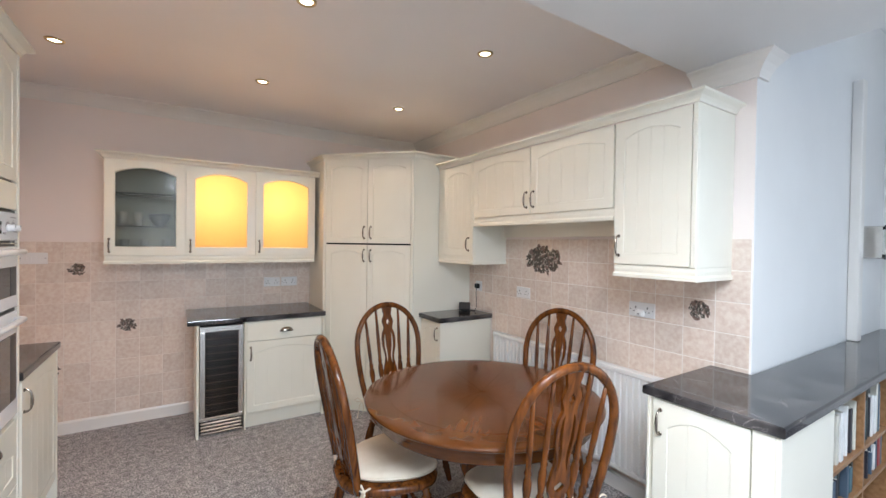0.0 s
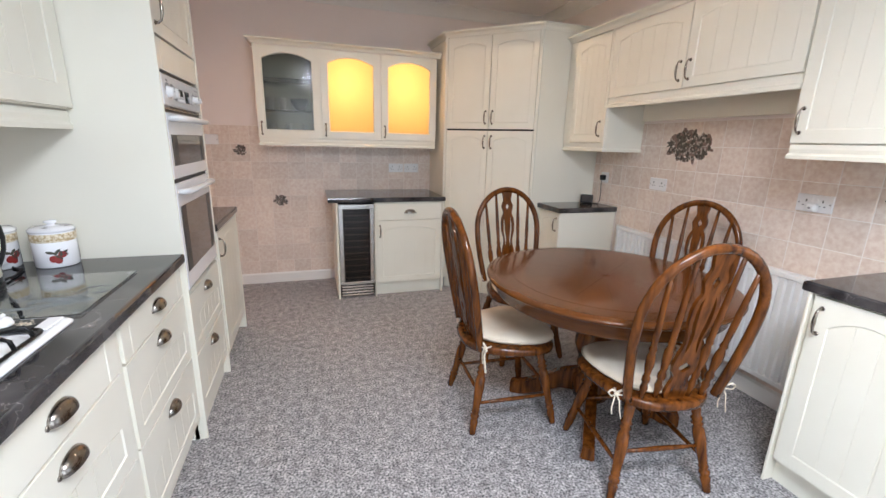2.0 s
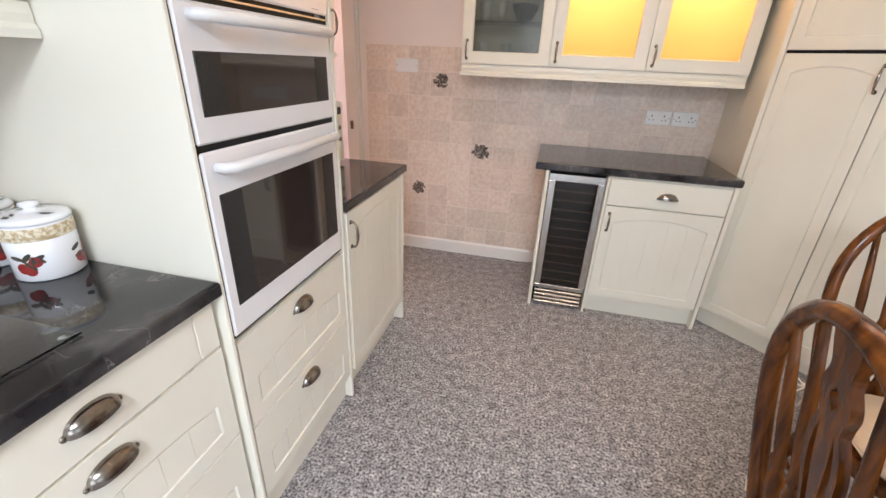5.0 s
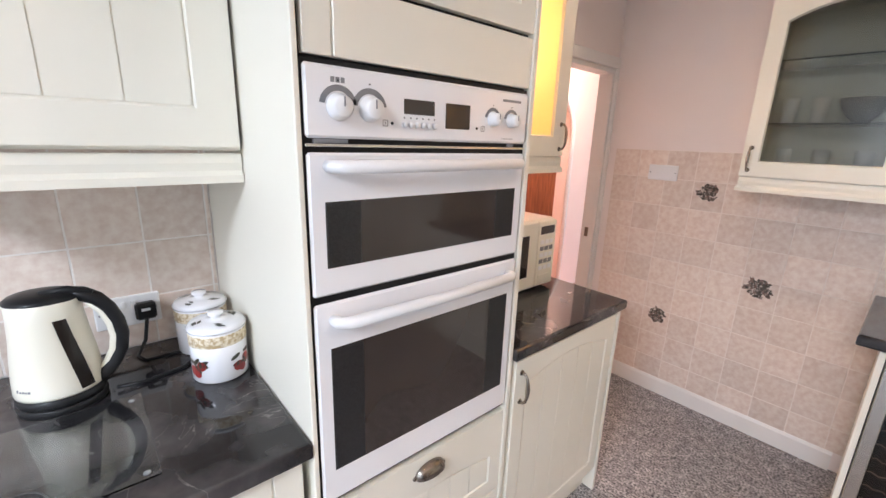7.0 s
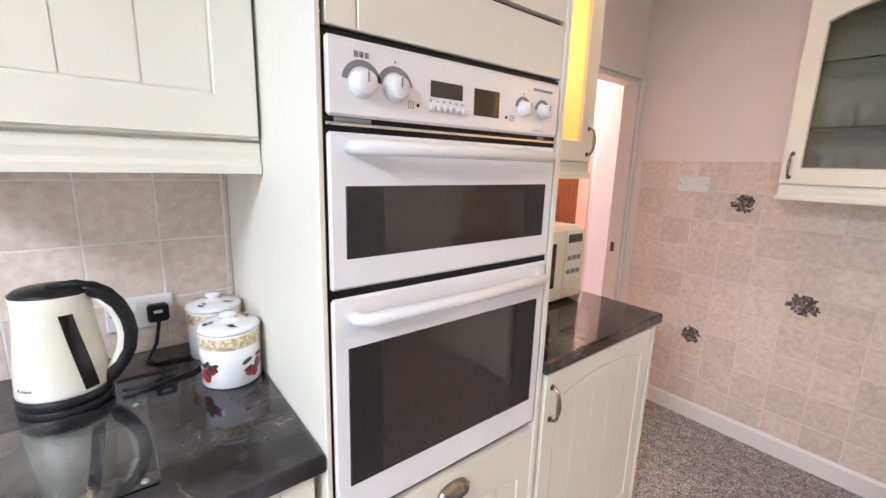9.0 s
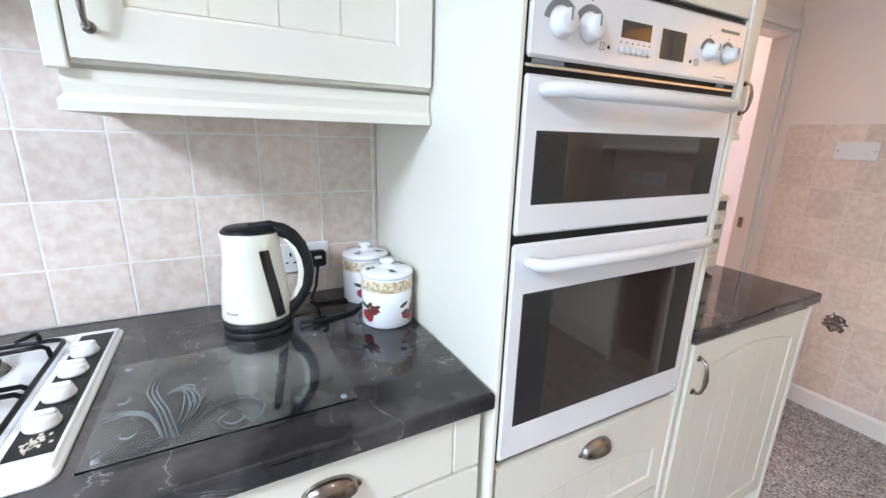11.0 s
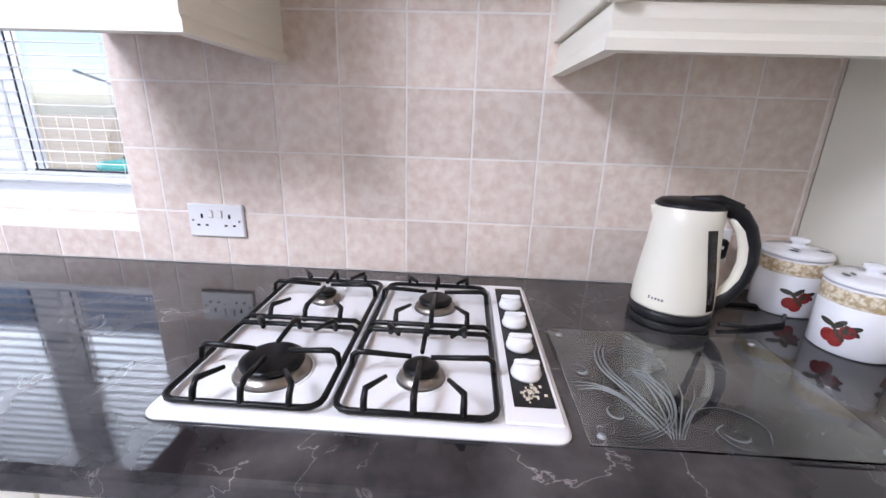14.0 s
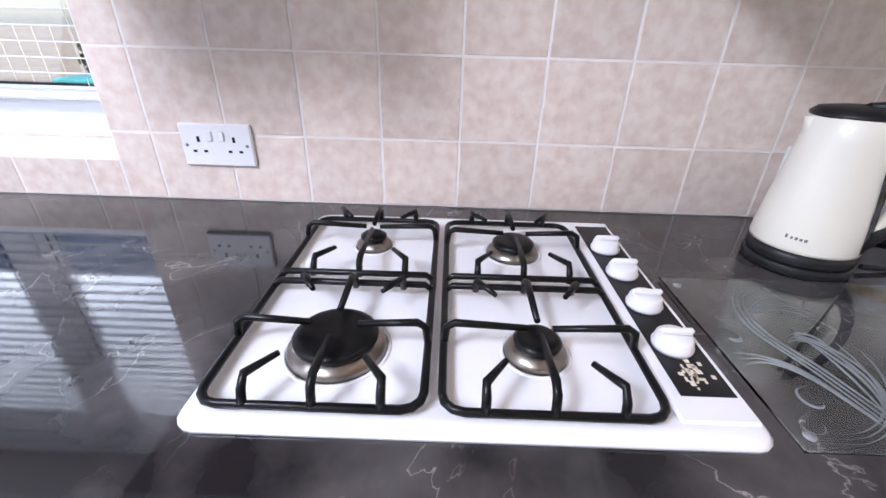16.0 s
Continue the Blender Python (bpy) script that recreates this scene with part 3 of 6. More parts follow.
def downlights():
    TUNG = bpy.data.materials.new("lit_bulb")
    TUNG.use_nodes = True
    b = TUNG.node_tree.nodes["Principled BSDF"]
    b.inputs["Emission Color"].default_value = (1.0, 0.82, 0.55, 1)
    b.inputs["Emission Strength"].default_value = 9.0
    BRASS = material("satin_brass", (0.60, 0.48, 0.28), 0.3, 1.0, (0.66, 0.54, 0.33), 30.0, 2.0)
    first = None
    for x, y, z, watts in ((1.185, 3.89, ZC, 8), (0.17, 3.94, ZC, 11), (-0.925, 3.92, ZC, 7), (1.212, 5.085, ZC, 17), (0.16, 5.10, ZC, 15), (-0.925, 5.12, ZC, 12), (0.62, 2.25, ZS, 62)):
        m = pose(x, y, z)
        if first is None:
            first = thing("downlight", m, "small brass-rimmed recessed ceiling spotlight, lit", "spotlight", "ceiling downlights")
            part("rim", lathe(bmesh.new(), [(0.030, 0.0), (0.030, -0.004), (0.036, -0.009), (0.044, -0.006), (0.047, 0.0)]), BRASS, first)
            part("bulb", lathe(bmesh.new(), [(0.0, -0.006), (0.018, -0.005), (0.0295, -0.001), (0.0295, 0.0)], n=16), TUNG, first, "glowing halogen bulb")
        else:
            copy_thing(first, m)
        lamp("downlight_beam", "SPOT", pose(x, y, z - 0.012), watts, (1.0, 0.75, 0.53) if z == ZC else (1.0, 0.90, 0.80), spot=150, radius=0.025)


downlights()

# ---- kitchen unit parts ----
# local frame of a unit: x to the right seen from the front, front face at y = 0, depth towards +y


def arch_z(u, u0, u1, top, rise):
    k = (u - (u0 + u1) / 2) / ((u1 - u0) / 2)
    return top - rise * k * k


def arched(u0, u1, v0, v1, rise, n=14):
    """An outline with an arched head: anticlockwise from the lower left."""
    pts = [(u0, v0), (u1, v0)]
    pts += [(u, arch_z(u, u0, u1, v1, rise)) for u in np.linspace(u1, u0, n)]
    return pts


def ring(bm, inner, u0, u1, v0, v1, y, ydeep):
    """The face between a rectangle and an inner outline, with a sloped inner lip and an outer edge."""
    outer = []
    n = len(inner)
    for i, (u, v) in enumerate(inner):
        if i == 0:
            outer.append((u0, v0))
        elif i == 1:
            outer.append((u1, v0))
        elif i == 2:
            outer.append((u1, v1))
        elif i == n - 1:
            outer.append((u0, v1))
        else:
            k = (i - 2) / (n - 3)
            outer.append((u1 + (u0 - u1) * k, v1))
    cu, cv = (u0 + u1) / 2, (v0 + v1) / 2
    a = [bm.verts.new((u, y, v)) for u, v in outer]
    b = [bm.verts.new((u, y, v)) for u, v in inner]
    c = [bm.verts.new((u + (cu - u) * 0.02, y + ydeep, v + (cv - v) * 0.02)) for u, v in inner]
    e = [bm.verts.new((u, y + 0.018, v)) for u, v in outer]
    for i in range(n):
        j = (i + 1) % n
        bm.faces.new((a[i], a[j], b[j], b[i]))
        bm.faces.new((b[i], b[j], c[j], c[i]))
        bm.faces.new((a[j], a[i], e[i], e[j]))
    return bm


def framed_front(w, h, margin=0.055, rise=0.035, head=None):
    """The raised rails of a door or drawer front round a sunken field."""
    g = 0.002
    bm = bmesh.new()
    inner = arched(margin, w - margin, margin, h - (head or margin), rise)
    ring(bm, inner, g, w - g, g, h - g, -0.018, 0.005)
    return bm


def boards(door, w, h, margin=0.055, rise=0.035, planks=4, head=None, gap=0.0028):
    """The backing and the grooved boards inside the rails."""
    head = head or margin
    part("backing", box(0.003, w - 0.003, -0.0132, -0.001, 0.003, h - 0.003, 0.0005), CREAM, door)
    u0, u1 = margin + 0.006, w - margin - 0.006
    step = (u1 - u0) / planks
    for k in range(planks):
        a, b = u0 + k * step + gap / 2, u0 + (k + 1) * step - gap / 2
        top = [(u, arch_z(u, u0, u1, h - head - 0.006, rise)) for u in np.linspace(b, a, 5)]
        part("board", slab(bmesh.new(), [(a, margin + 0.006), (b, margin + 0.006)] + top, -0.0155, -0.0125), CREAM, door)


def plain_front(w, h, grooves=()):
    g = 0.002
    bm = bmesh.new()
    cuts = [g] + [x for x in grooves] + [w - g]
    cbox(bm, g + 0.001, w - g - 0.001, -0.014, -0.001, g + 0.001, h - g - 0.001, 0.0005)
    for a, b in zip(cuts, cuts[1:]):
        cbox(bm, a + (0.0016 if a > g else 0), b - (0.0016 if b < w - g else 0), -0.018, -0.013, g, h - g, 0.0018)
    return bm


def pull_handle(parent, u, v, length=0.10, y=-0.018):
    """A bowed pewter bar handle, upright."""
    h = length / 2
    pts = [(u, y + 0.001, v - h), (u, y - 0.012, v - h), (u, y - 0.022, v - h * 0.82), (u, y - 0.027, v - h * 0.4), (u, y - 0.028, v), (u, y - 0.027, v + h * 0.4), (u, y - 0.022, v + h * 0.82), (u, y - 0.012, v + h), (u, y + 0.001, v + h)]
    bm = tube(bmesh.new(), pts, [0.007, 0.0048, 0.0042, 0.0055, 0.0068, 0.0055, 0.0042, 0.0048, 0.007], 8)
    for s in (-1, 1):
        lathe(bm, [(0.0, 0.003), (0.0085, 0.002), (0.0095, 0.0)], Matrix.Translation((u, y, v + s * h)) @ Matrix.Rotation(radians(90), 4, "X"), 10)
    return part("handle", bm, PEWTER, parent, "bowed pewter bar handle")


def cup_handle(parent, u, v, w=0.095, y=-0.018):
    """A hooded cup pull, open below."""
    bm = bmesh.new()
    rows = []
    for i in range(7):
        b = i / 6 * math.pi / 2
        row = []
        for k in range(17):
            a = math.pi * k / 16
            x = u - math.cos(a) * w / 2
            s = math.sin(a) ** 0.75
            row.append((x, y - 0.026 * s * math.cos(b) - 0.001, v - 0.014 + 0.034 * s * math.sin(b)))
        rows.append(row)
    for off in (0.0, 0.0016):
        vs = [[bm.verts.new((p[0], p[1] + off, p[2] - off)) for p in row] for row in rows]
        for r0, r1 in zip(vs, vs[1:]):
            for k in range(16):
                try:
                    bm.faces.new((r0[k], r0[k + 1], r1[k + 1], r1[k])).smooth = True
                except ValueError:
                    pass
    bmesh.ops.remove_doubles(bm, verts=bm.verts, dist=0.0002)
    for s in (-1, 1):
        lathe(bm, [(0.007, 0), (0.007, 0.003), (0.003, 0.004)], Matrix.Translation((u + s * w * 0.5, y, v - 0.012)) @ Matrix.Rotation(radians(90), 4, "X"), 8)
    return part("handle", bm, PEWTER, parent, "hooded pewter cup handle", None, False)


def door_front(unit, u, v, w, h, side="r", up=True, rise=0.035, planks=4, margin=0.055, handle=True, plain=False):
    m = pose(u, 0, v)
    d = part("door", framed_front(w, h, margin, rise), CREAM, unit, "", m)
    boards(d, w, h, margin, rise, planks)
    if handle:
        hu = w - 0.03 if side == "r" else 0.03
        pull_handle(d, hu, h - 0.095 if up else 0.095)
    return d


def drawer_front(unit, u, v, w, h, framed=True, y=0.0):
    m = pose(u, y, v)
    if framed:
        d = part("drawer", framed_front(w, h, 0.05, 0.028, 0.118), CREAM, unit, "", m)
        boards(d, w, h, 0.05, 0.028, 6, 0.118)
        cup_handle(d, w / 2, h - 0.044)
    else:
        d = part("drawer", plain_front(w, h, (0.062, w - 0.062)), CREAM, unit, "", m)
        cup_handle(d, w / 2, h / 2 + 0.010)
    return d


def carcass(unit, w, depth, z0, z1, name="body", mat=None):
    return part(name, box(0, w, 0.0, depth, z0, z1, 0.0015), mat or CREAM, unit)


def plinth(unit, w, h=0.12, back=0.03, depth=0.018):
    return part("plinth", box(0.0, w, back, back + depth, 0, h, 0.001), CREAM, unit)


CORN = [(0, 0), (0.008, 0), (0.012, 0.012), (0.022, 0.024), (0.040, 0.032), (0.046, 0.036), (0.046, 0.046), (0, 0.046)]
PELM = [(-0.012, 0.0), (0.004, 0.0), (0.006, -0.02), (0.004, -0.036), (0.012, -0.046), (0.012, -0.062), (-0.012, -0.062)]

WEST = lambda y, x=-0.918: pose(x, y, 0, 0, 0, 90)
EAST = lambda y, x: pose(x, y, 0, 0, 0, -90)

# ---- west run: base units, oven column, wall units ----


def drawer_unit(y0, y1):
    w = y1 - y0
    u = thing("drawer_unit", WEST(y0, -0.957), "cream base unit of three drawers with pewter cup handles", "drawer unit", "kitchen base units")
    carcass(u, w, 0.57, 0.12, 0.858)
    plinth(u, w)
    drawer_front(u, 0.003, 0.726, w - 0.006, 0.131, False)
    drawer_front(u, 0.003, 0.437, w - 0.006, 0.286)
    drawer_front(u, 0.003, 0.125, w - 0.006, 0.309)
    return u


drawer_unit(3.272, 3.872)
drawer_unit(2.664, 3.244)
drawer_unit(2.056, 2.636)
drawer_unit(1.448, 2.028)
post = tagged(part("filler_post", box(-0.98, -0.945, 3.2445, 3.2715, 0.0, 0.858, 0.003), CREAM), "narrow cream filler post between drawer units", "filler panel", "filler posts")
for yy in (2.650, 2.042):
    o = copy_thing(post, pose(0, yy - 3.258, 0))


def worktop(name, outline, label, r=0.014):
    bm = flat(bmesh.new(), outline, 0.860, 0.900)
    bmesh.ops.recalc_face_normals(bm, faces=bm.faces)
    es = [e for e in bm.edges if abs(e.verts[0].co.z - e.verts[1].co.z) < 1e-4]
    bmesh.ops.bevel(bm, geom=es, offset=r * 0.6, segments=3, affect="EDGES", profile=0.5)
    return tagged(part(name, bm, WORKTOP), label, "worktop")


worktop("worktop", [(XW + 0.002, 0.4), (-0.919, 0.4), (-0.919, 3.8825), (XW + 0.002, 3.8825)], "dark grey marbled laminate worktop on drawer units")


def oven_column():
    y0, y1 = 3.884, 4.502
    w = y1 - y0
    u = thing("oven_housing", WEST(y0, -0.925), "tall cream oven housing with two drawers below", "oven housing")
    part("side_panel", box(0, 0.011, -0.004, 0.665, 0.0, 2.30, 0.002), CREAM_PANEL, u)
    part("side_panel", box(w - 0.018, w, -0.004, 0.665, 0.0, 2.30, 0.002), CREAM_PANEL, u)
    bm = bmesh.new()
    cbox(bm, 0.018, w - 0.018, 0.02, 0.665, 0.12, 0.715, 0.001)
    cbox(bm, 0.018, w - 0.018, 0.02, 0.665, 1.62, 2.30, 0.001)
    cbox(bm, 0.018, w - 0.018, 0.62, 0.665, 0.715, 1.62, 0.001)
    part("body", bm, CREAM_PANEL, u)
    plinth(u, w, 0.12, 0.03)
    for z0 in (0.125, 0.418):
        drawer_front(u, 0.018, z0, w - 0.036, 0.289, True, 0.018)
    # Black plate over the cream carcass paints the shade in the door gaps.
    part("shadow_gap", box(0.0185, w - 0.0185, 0.0174, 0.0197, 1.616, 2.29, 0.0003), BLACK, u, "black plate standing for the shade in gaps round flap and door")
    part("flap", plain_front(w - 0.036, 0.118, (0.055,)), CREAM, u, "", pose(0.018, 0.018, 1.618))
    d = part("door", framed_front(w - 0.036, 0.555, 0.055, 0.04), CREAM, u, "", pose(0.018, 0.018, 1.742))
    boards(d, w - 0.036, 0.555, 0.055, 0.04, 5)
    pull_handle(d, 0.03, 0.09)
    bm = sweep(bmesh.new(), [(0, 0.60), (0, 0), (w, 0), (w, 0.60)], [(o, 2.30 + z) for o, z in CORN])
    part("cornice", bm, CREAM, u)
    return u


oven_column()


def oven():
    y0, w = 3.8965, 0.587
    o = thing("double_oven", WEST(y0, -0.927), "white enamel built-in double oven with dark glass doors", "oven")
    part("cavity", box(-0.0012, w + 0.0012, 0.005, 0.59, 0.718, 1.616, 0.001), BLACK, o, "black oven case")
    f = -0.006
    panel = part("control_panel", box(0.005, w - 0.005, f, 0.0045, 1.488, 1.607, 0.005), ENAMEL, o)
    part("vent_strip", box(0.004, w - 0.004, f + 0.002, 0.0045, 1.474, 1.479, 0.001), STEEL, o)
    for a, b in ((0.02, 0.085), (0.52, 0.54)):
        part("vent_strip", box(a, b, f + 0.004, 0.0046, 1.4798, 1.4872, 0.001), GREY_PLASTIC, o)
    # control panel details
    for u, z, big in ((0.066, 1.541, 1), (0.128, 1.541, 1), (0.455, 1.541, 0.72), (0.520, 1.541, 0.72)):
        k = part("knob", lathe(bmesh.new(), [(0.023 * big, 0), (0.023 * big, 0.004), (0.020 * big, 0.007), (0.0185 * big, 0.020), (0.015 * big, 0.023), (0, 0.023)], pose(u, f, z, 90), 24), WHITE_PLASTIC, panel)
        part("pointer", box(u - 0.0012, u + 0.0012, f - 0.0245, f - 0.0225, z, z + 0.016 * big, 0.0003), GREY_PLASTIC, k)
        bm = bmesh.new()
        q = [(math.cos(a), math.sin(a)) for a in np.linspace(radians(10), radians(170), 17)]
        inn, out = 0.026 * big, 0.036 * big
        pts = [(u + out * c, z + out * s) for c, s in q] + [(u + inn * c, z + inn * s) for c, s in reversed(q)]
        slab(bm, pts, f - 0.0008, f + 0.0002)
        part("dial_arc", bm, GREY_PLASTIC, panel)
        part("index_mark", box(u - 0.0015, u + 0.0015, f - 0.0008, f, z + 0.041 * big, z + 0.044 * big, 0.0002), BLACK, panel)
    part("display", box(0.203, 0.280, f - 0.0015, f, 1.538, 1.566, 0.001), DARK_GLASS, panel, "dark clock display")
    part("display", box(0.310, 0.381, f - 0.0015, f, 1.515, 1.566, 0.001), DARK_GLASS, panel, "dark brown display window")
    for k in range(6):
        u = 0.205 + k * 0.0150
        part("button", lathe(bmesh.new(), [(0.0062, 0), (0.0062, 0.005), (0.0045, 0.007), (0, 0.007)], pose(u, f, 1.5185, 90), 12), WHITE_PLASTIC, panel)
        part("button_mark", box(u - 0.002, u + 0.002, f - 0.0006, f, 1.5295, 1.5325, 0.0002), GREY_PLASTIC, panel)
    bm = bmesh.new()
    for k, a in enumerate((0.052, 0.0615, 0.071)):
        cbox(bm, a, a + 0.0075, f - 0.0006, f, 1.580, 1.589, 0.0003)
    part("maker_mark", bm, GREY_PLASTIC, panel, "small dark maker's mark")
    part("maker_mark", box(0.487, 0.553, f - 0.0006, f, 1.583, 1.5885, 0.0002), GREY_PLASTIC, panel)
    part("fine_print", box(0.490, 0.530, f - 0.0006, f, 1.498, 1.4995, 0.0002), GREY_PLASTIC, panel)
    for a, b, e in ((0.155, 0.417, 0.176), (0.417, 0.417, 0.404)):
        bm = bmesh.new()
        for p, q, r, t in ((a, a + 0.012, 1.513, 1.5145), (a, a + 0.012, 1.5235, 1.525), (a, a + 0.0015, 1.5145, 1.5235), (a + 0.0105, a + 0.012, 1.5145, 1.5235), (a + 0.005, a + 0.007, 1.5165, 1.5215)):
            cbox(bm, p, q, f - 0.0006, f, r, t, 0.0002)
        part("lamp_mark", bm, GREY_PLASTIC, panel)
        part("indicator", lathe(bmesh.new(), [(0.003, 0.0), (0.003, 0.0012), (0, 0.0014)], pose(e, f, 1.519, 90), 10), BLACK, panel)
    for z0, z1, g0, g1, hz in ((1.2, 1.464, 1.254, 1.378, 1.441), (0.729, 1.185, 0.806, 1.090, 1.150)):
        d = part("oven_door", box(0.005, w - 0.005, f, 0.0045, z0, z1, 0.005), ENAMEL, o)
        part("window_glass", box(0.034, w - 0.034, f - 0.0015, f + 0.004, g0, g1, 0.001), DARK_GLASS, d, "smoked glass window")
        for a, b in ((0.036, 0.105), (w - 0.105, w - 0.036)):
            part("screen_print", box(a, b, f - 0.0022, f - 0.0014, g0 + 0.002, g1 - 0.002, 0.0002), MESH_DARK, d, "dotted black screen print")
        bm = tube(bmesh.new(), [(0.042, f + 0.002, hz), (0.044, f - 0.020, hz), (0.058, f - 0.031, hz), (w / 2, f - 0.038, hz), (w - 0.058, f - 0.031, hz), (w - 0.044, f - 0.020, hz), (w - 0.042, f + 0.002, hz)], [0.0105, 0.012, 0.0125, 0.0125, 0.0125, 0.012, 0.0105], 12, False, 1.0)
        part("handle", bm, WHITE_PLASTIC, d, "white bar handle")
    return o


oven()


def microwave_side():
    u = thing("base_cabinet", WEST(4.504, -0.935), "cream base cabinet with an arched grooved door", "base cabinet", "kitchen base units")
    w = 0.633
    carcass(u, w, 0.57, 0.12, 0.858)
    plinth(u, w)
    part("side_panel", box(w, w + 0.018, -0.02, 0.65, 0, 0.858, 0.002), CREAM_PANEL, u)
    door_front(u, 0.012, 0.125, w - 0.02, 0.73, "l", True, 0.04, 5)
    worktop("worktop", [(XW + 0.002, 4.504), (-0.909, 4.504), (-0.909, 5.185), (XW + 0.002, 5.185)], "short dark marbled worktop beside the oven housing")
    m = thing("microwave", pose(-1.213, 4.568, 0.901, 0, 0, 90), "cream microwave oven on the worktop", "microwave")
    for a in (0.05, 0.46):
        for b in (0.04, 0.30):
            part("foot", lathe(bmesh.new(), [(0.014, 0), (0.016, 0.01), (0, 0.0101)], pose(a, b, 0), 10), BLACK, m)
    part("case", box(0, 0.515, 0.0, 0.345, 0.01, 0.295, 0.008), CREAM_PLASTIC, m)
    d = part("door", box(0.004, 0.385, -0.018, 0.0, 0.015, 0.29, 0.005), CREAM_PLASTIC, m)
    part("door_window", box(0.06, 0.33, -0.0195, -0.017, 0.07, 0.24, 0.002), DARK_GLASS, d)
    c = part("control_panel", box(0.389, 0.511, -0.016, 0.0, 0.015, 0.29, 0.005), CREAM_PLASTIC, m)
    part("clock", box(0.405, 0.495, -0.0175, -0.015, 0.235, 0.268, 0.001), DARK_GLASS, c)
    for r in range(5):
        for k in range(3):
            part("key", box(0.407 + k * 0.030, 0.431 + k * 0.030, -0.0175, -0.015, 0.085 + r * 0.027, 0.103 + r * 0.027, 0.001), GREY_PLASTIC if r % 2 else WHITE_PLASTIC, c)
    part("door_button", box(0.405, 0.495, -0.019, -0.015, 0.028, 0.065, 0.003), CREAM_PLASTIC, c)
    return u


microwave_side()


def glass_door(unit, u, v, w, h, pane_mat, side="l", rise=0.05, margin=0.062):
    bm = bmesh.new()
    inner = arched(margin, w - margin, margin, h - margin * 0.8, rise)
    g = 0.0015
    ring(bm, inner, g, w - g, g, h - g, -0.018, 0.016)
    d = part("door", bm, CREAM, unit, "", pose(u, 0, v))
    pane = part("pane", slab(bmesh.new(), arched(margin - 0.008, w - margin + 0.008, margin - 0.008, h - margin * 0.8 + 0.008, rise), -0.006, -0.002), pane_mat, d)
    pane.visible_shadow = False
    pull_handle(d, 0.03 if side == "l" else w - 0.03, 0.075, 0.095)
    return d


def open_carcass(unit, w, depth, z0, z1, dividers=(), t=0.016):
    bm = bmesh.new()
    cbox(bm, 0, t, 0, depth, z0, z1, 0.001)
    cbox(bm, w - t, w, 0, depth, z0, z1, 0.001)
    cbox(bm, t, w - t, 0, depth, z0, z0 + t, 0.001)
    cbox(bm, t, w - t, 0, depth, z1 - t, z1, 0.001)
    cbox(bm, t, w - t, depth - 0.008, depth, z0 + t, z1 - t, 0.001)
    for x in dividers:
        cbox(bm, x - t / 2, x + t / 2, 0, depth - 0.008, z0 + t, z1 - t, 0.001)
    return part("body", bm, CREAM, unit)


def wall_units_west():
    u = thing("wall_cabinet", WEST(3.255, -1.222), "cream wall cabinet with a grooved door above the kettle", "wall cabinet", "kitchen wall units")
    w = 0.626
    carcass(u, w, 0.38, 1.455, 2.22)
    door_front(u, 0.03, 1.460, w - 0.034, 0.758, "l", False, 0.04, 4, 0.075)
    part("stile", box(0.0, 0.028, -0.018, 0, 1.446, 2.219, 0.002), CREAM, u)
    part("pelmet", sweep(bmesh.new(), [(0.016, 0.37), (0.016, 0.006), (w, 0.006)], [(o, 1.449 + z) for o, z in PELM]), CREAM, u)
    part("cornice", sweep(bmesh.new(), [(0, 0.37), (0, -0.018), (w, -0.018)], [(o, 2.22 + z) for o, z in CORN]), CREAM, u)
    v = thing("wall_cabinet", WEST(2.230, -1.238), "cream wall cabinet beside the window", "wall cabinet", "kitchen wall units")
    w = 0.42
    carcass(v, w, 0.36, 1.46, 2.22)
    part("base_board", box(0.005, w - 0.005, 0.005, 0.355, 1.4545, 1.4597, 0.001), DOOR_WOOD, v, "bare brown chipboard underside")
    door_front(v, 0.004, 1.465, w - 0.03, 0.75, "r", False, 0.04, 3, 0.07)
    part("stile", box(w - 0.025, w, -0.018, 0, 1.461, 2.219, 0.002), CREAM, v)
    part("pelmet", sweep(bmesh.new(), [(0.0, -0.005), (w - 0.005, -0.005), (w - 0.005, 0.355)], [(o, 1.46 + z) for o, z in PELM]), CREAM, v)
    part("cornice", sweep(bmesh.new(), [(0, -0.018), (w, -0.018), (w, 0.36)], [(o, 2.22 + z) for o, z in CORN]), CREAM, v)
    g = thing("display_cabinet", WEST(4.504, -1.245), "cream wall cabinet with warm back-lit frosted glass above the microwave", "display cabinet")
    w = 0.61
    open_carcass(g, w, 0.35, 1.44, 2.22)
    glass_door(g, 0.003, 1.443, w - 0.006, 0.774, FROST, "r", 0.05, 0.075)
    part("pelmet", sweep(bmesh.new(), [(0.0, -0.005), (w - 0.005, -0.005), (w - 0.005, 0.345)], [(o, 1.44 + z) for o, z in PELM]), CREAM, g)
    part("cornice", sweep(bmesh.new(), [(0, -0.018), (w, -0.018), (w, 0.35)], [(o, 2.22 + z) for o, z in CORN]), CREAM, g)
    lamp("cabinet_lamp", "POINT", pose(-1.49, 4.82, 1.85), GLOW, (1.0, 0.66, 0.33), radius=0.06)


GLOW = 1.7
wall_units_west()

# ---- north side: glass cabinets, base unit, wine cooler ----


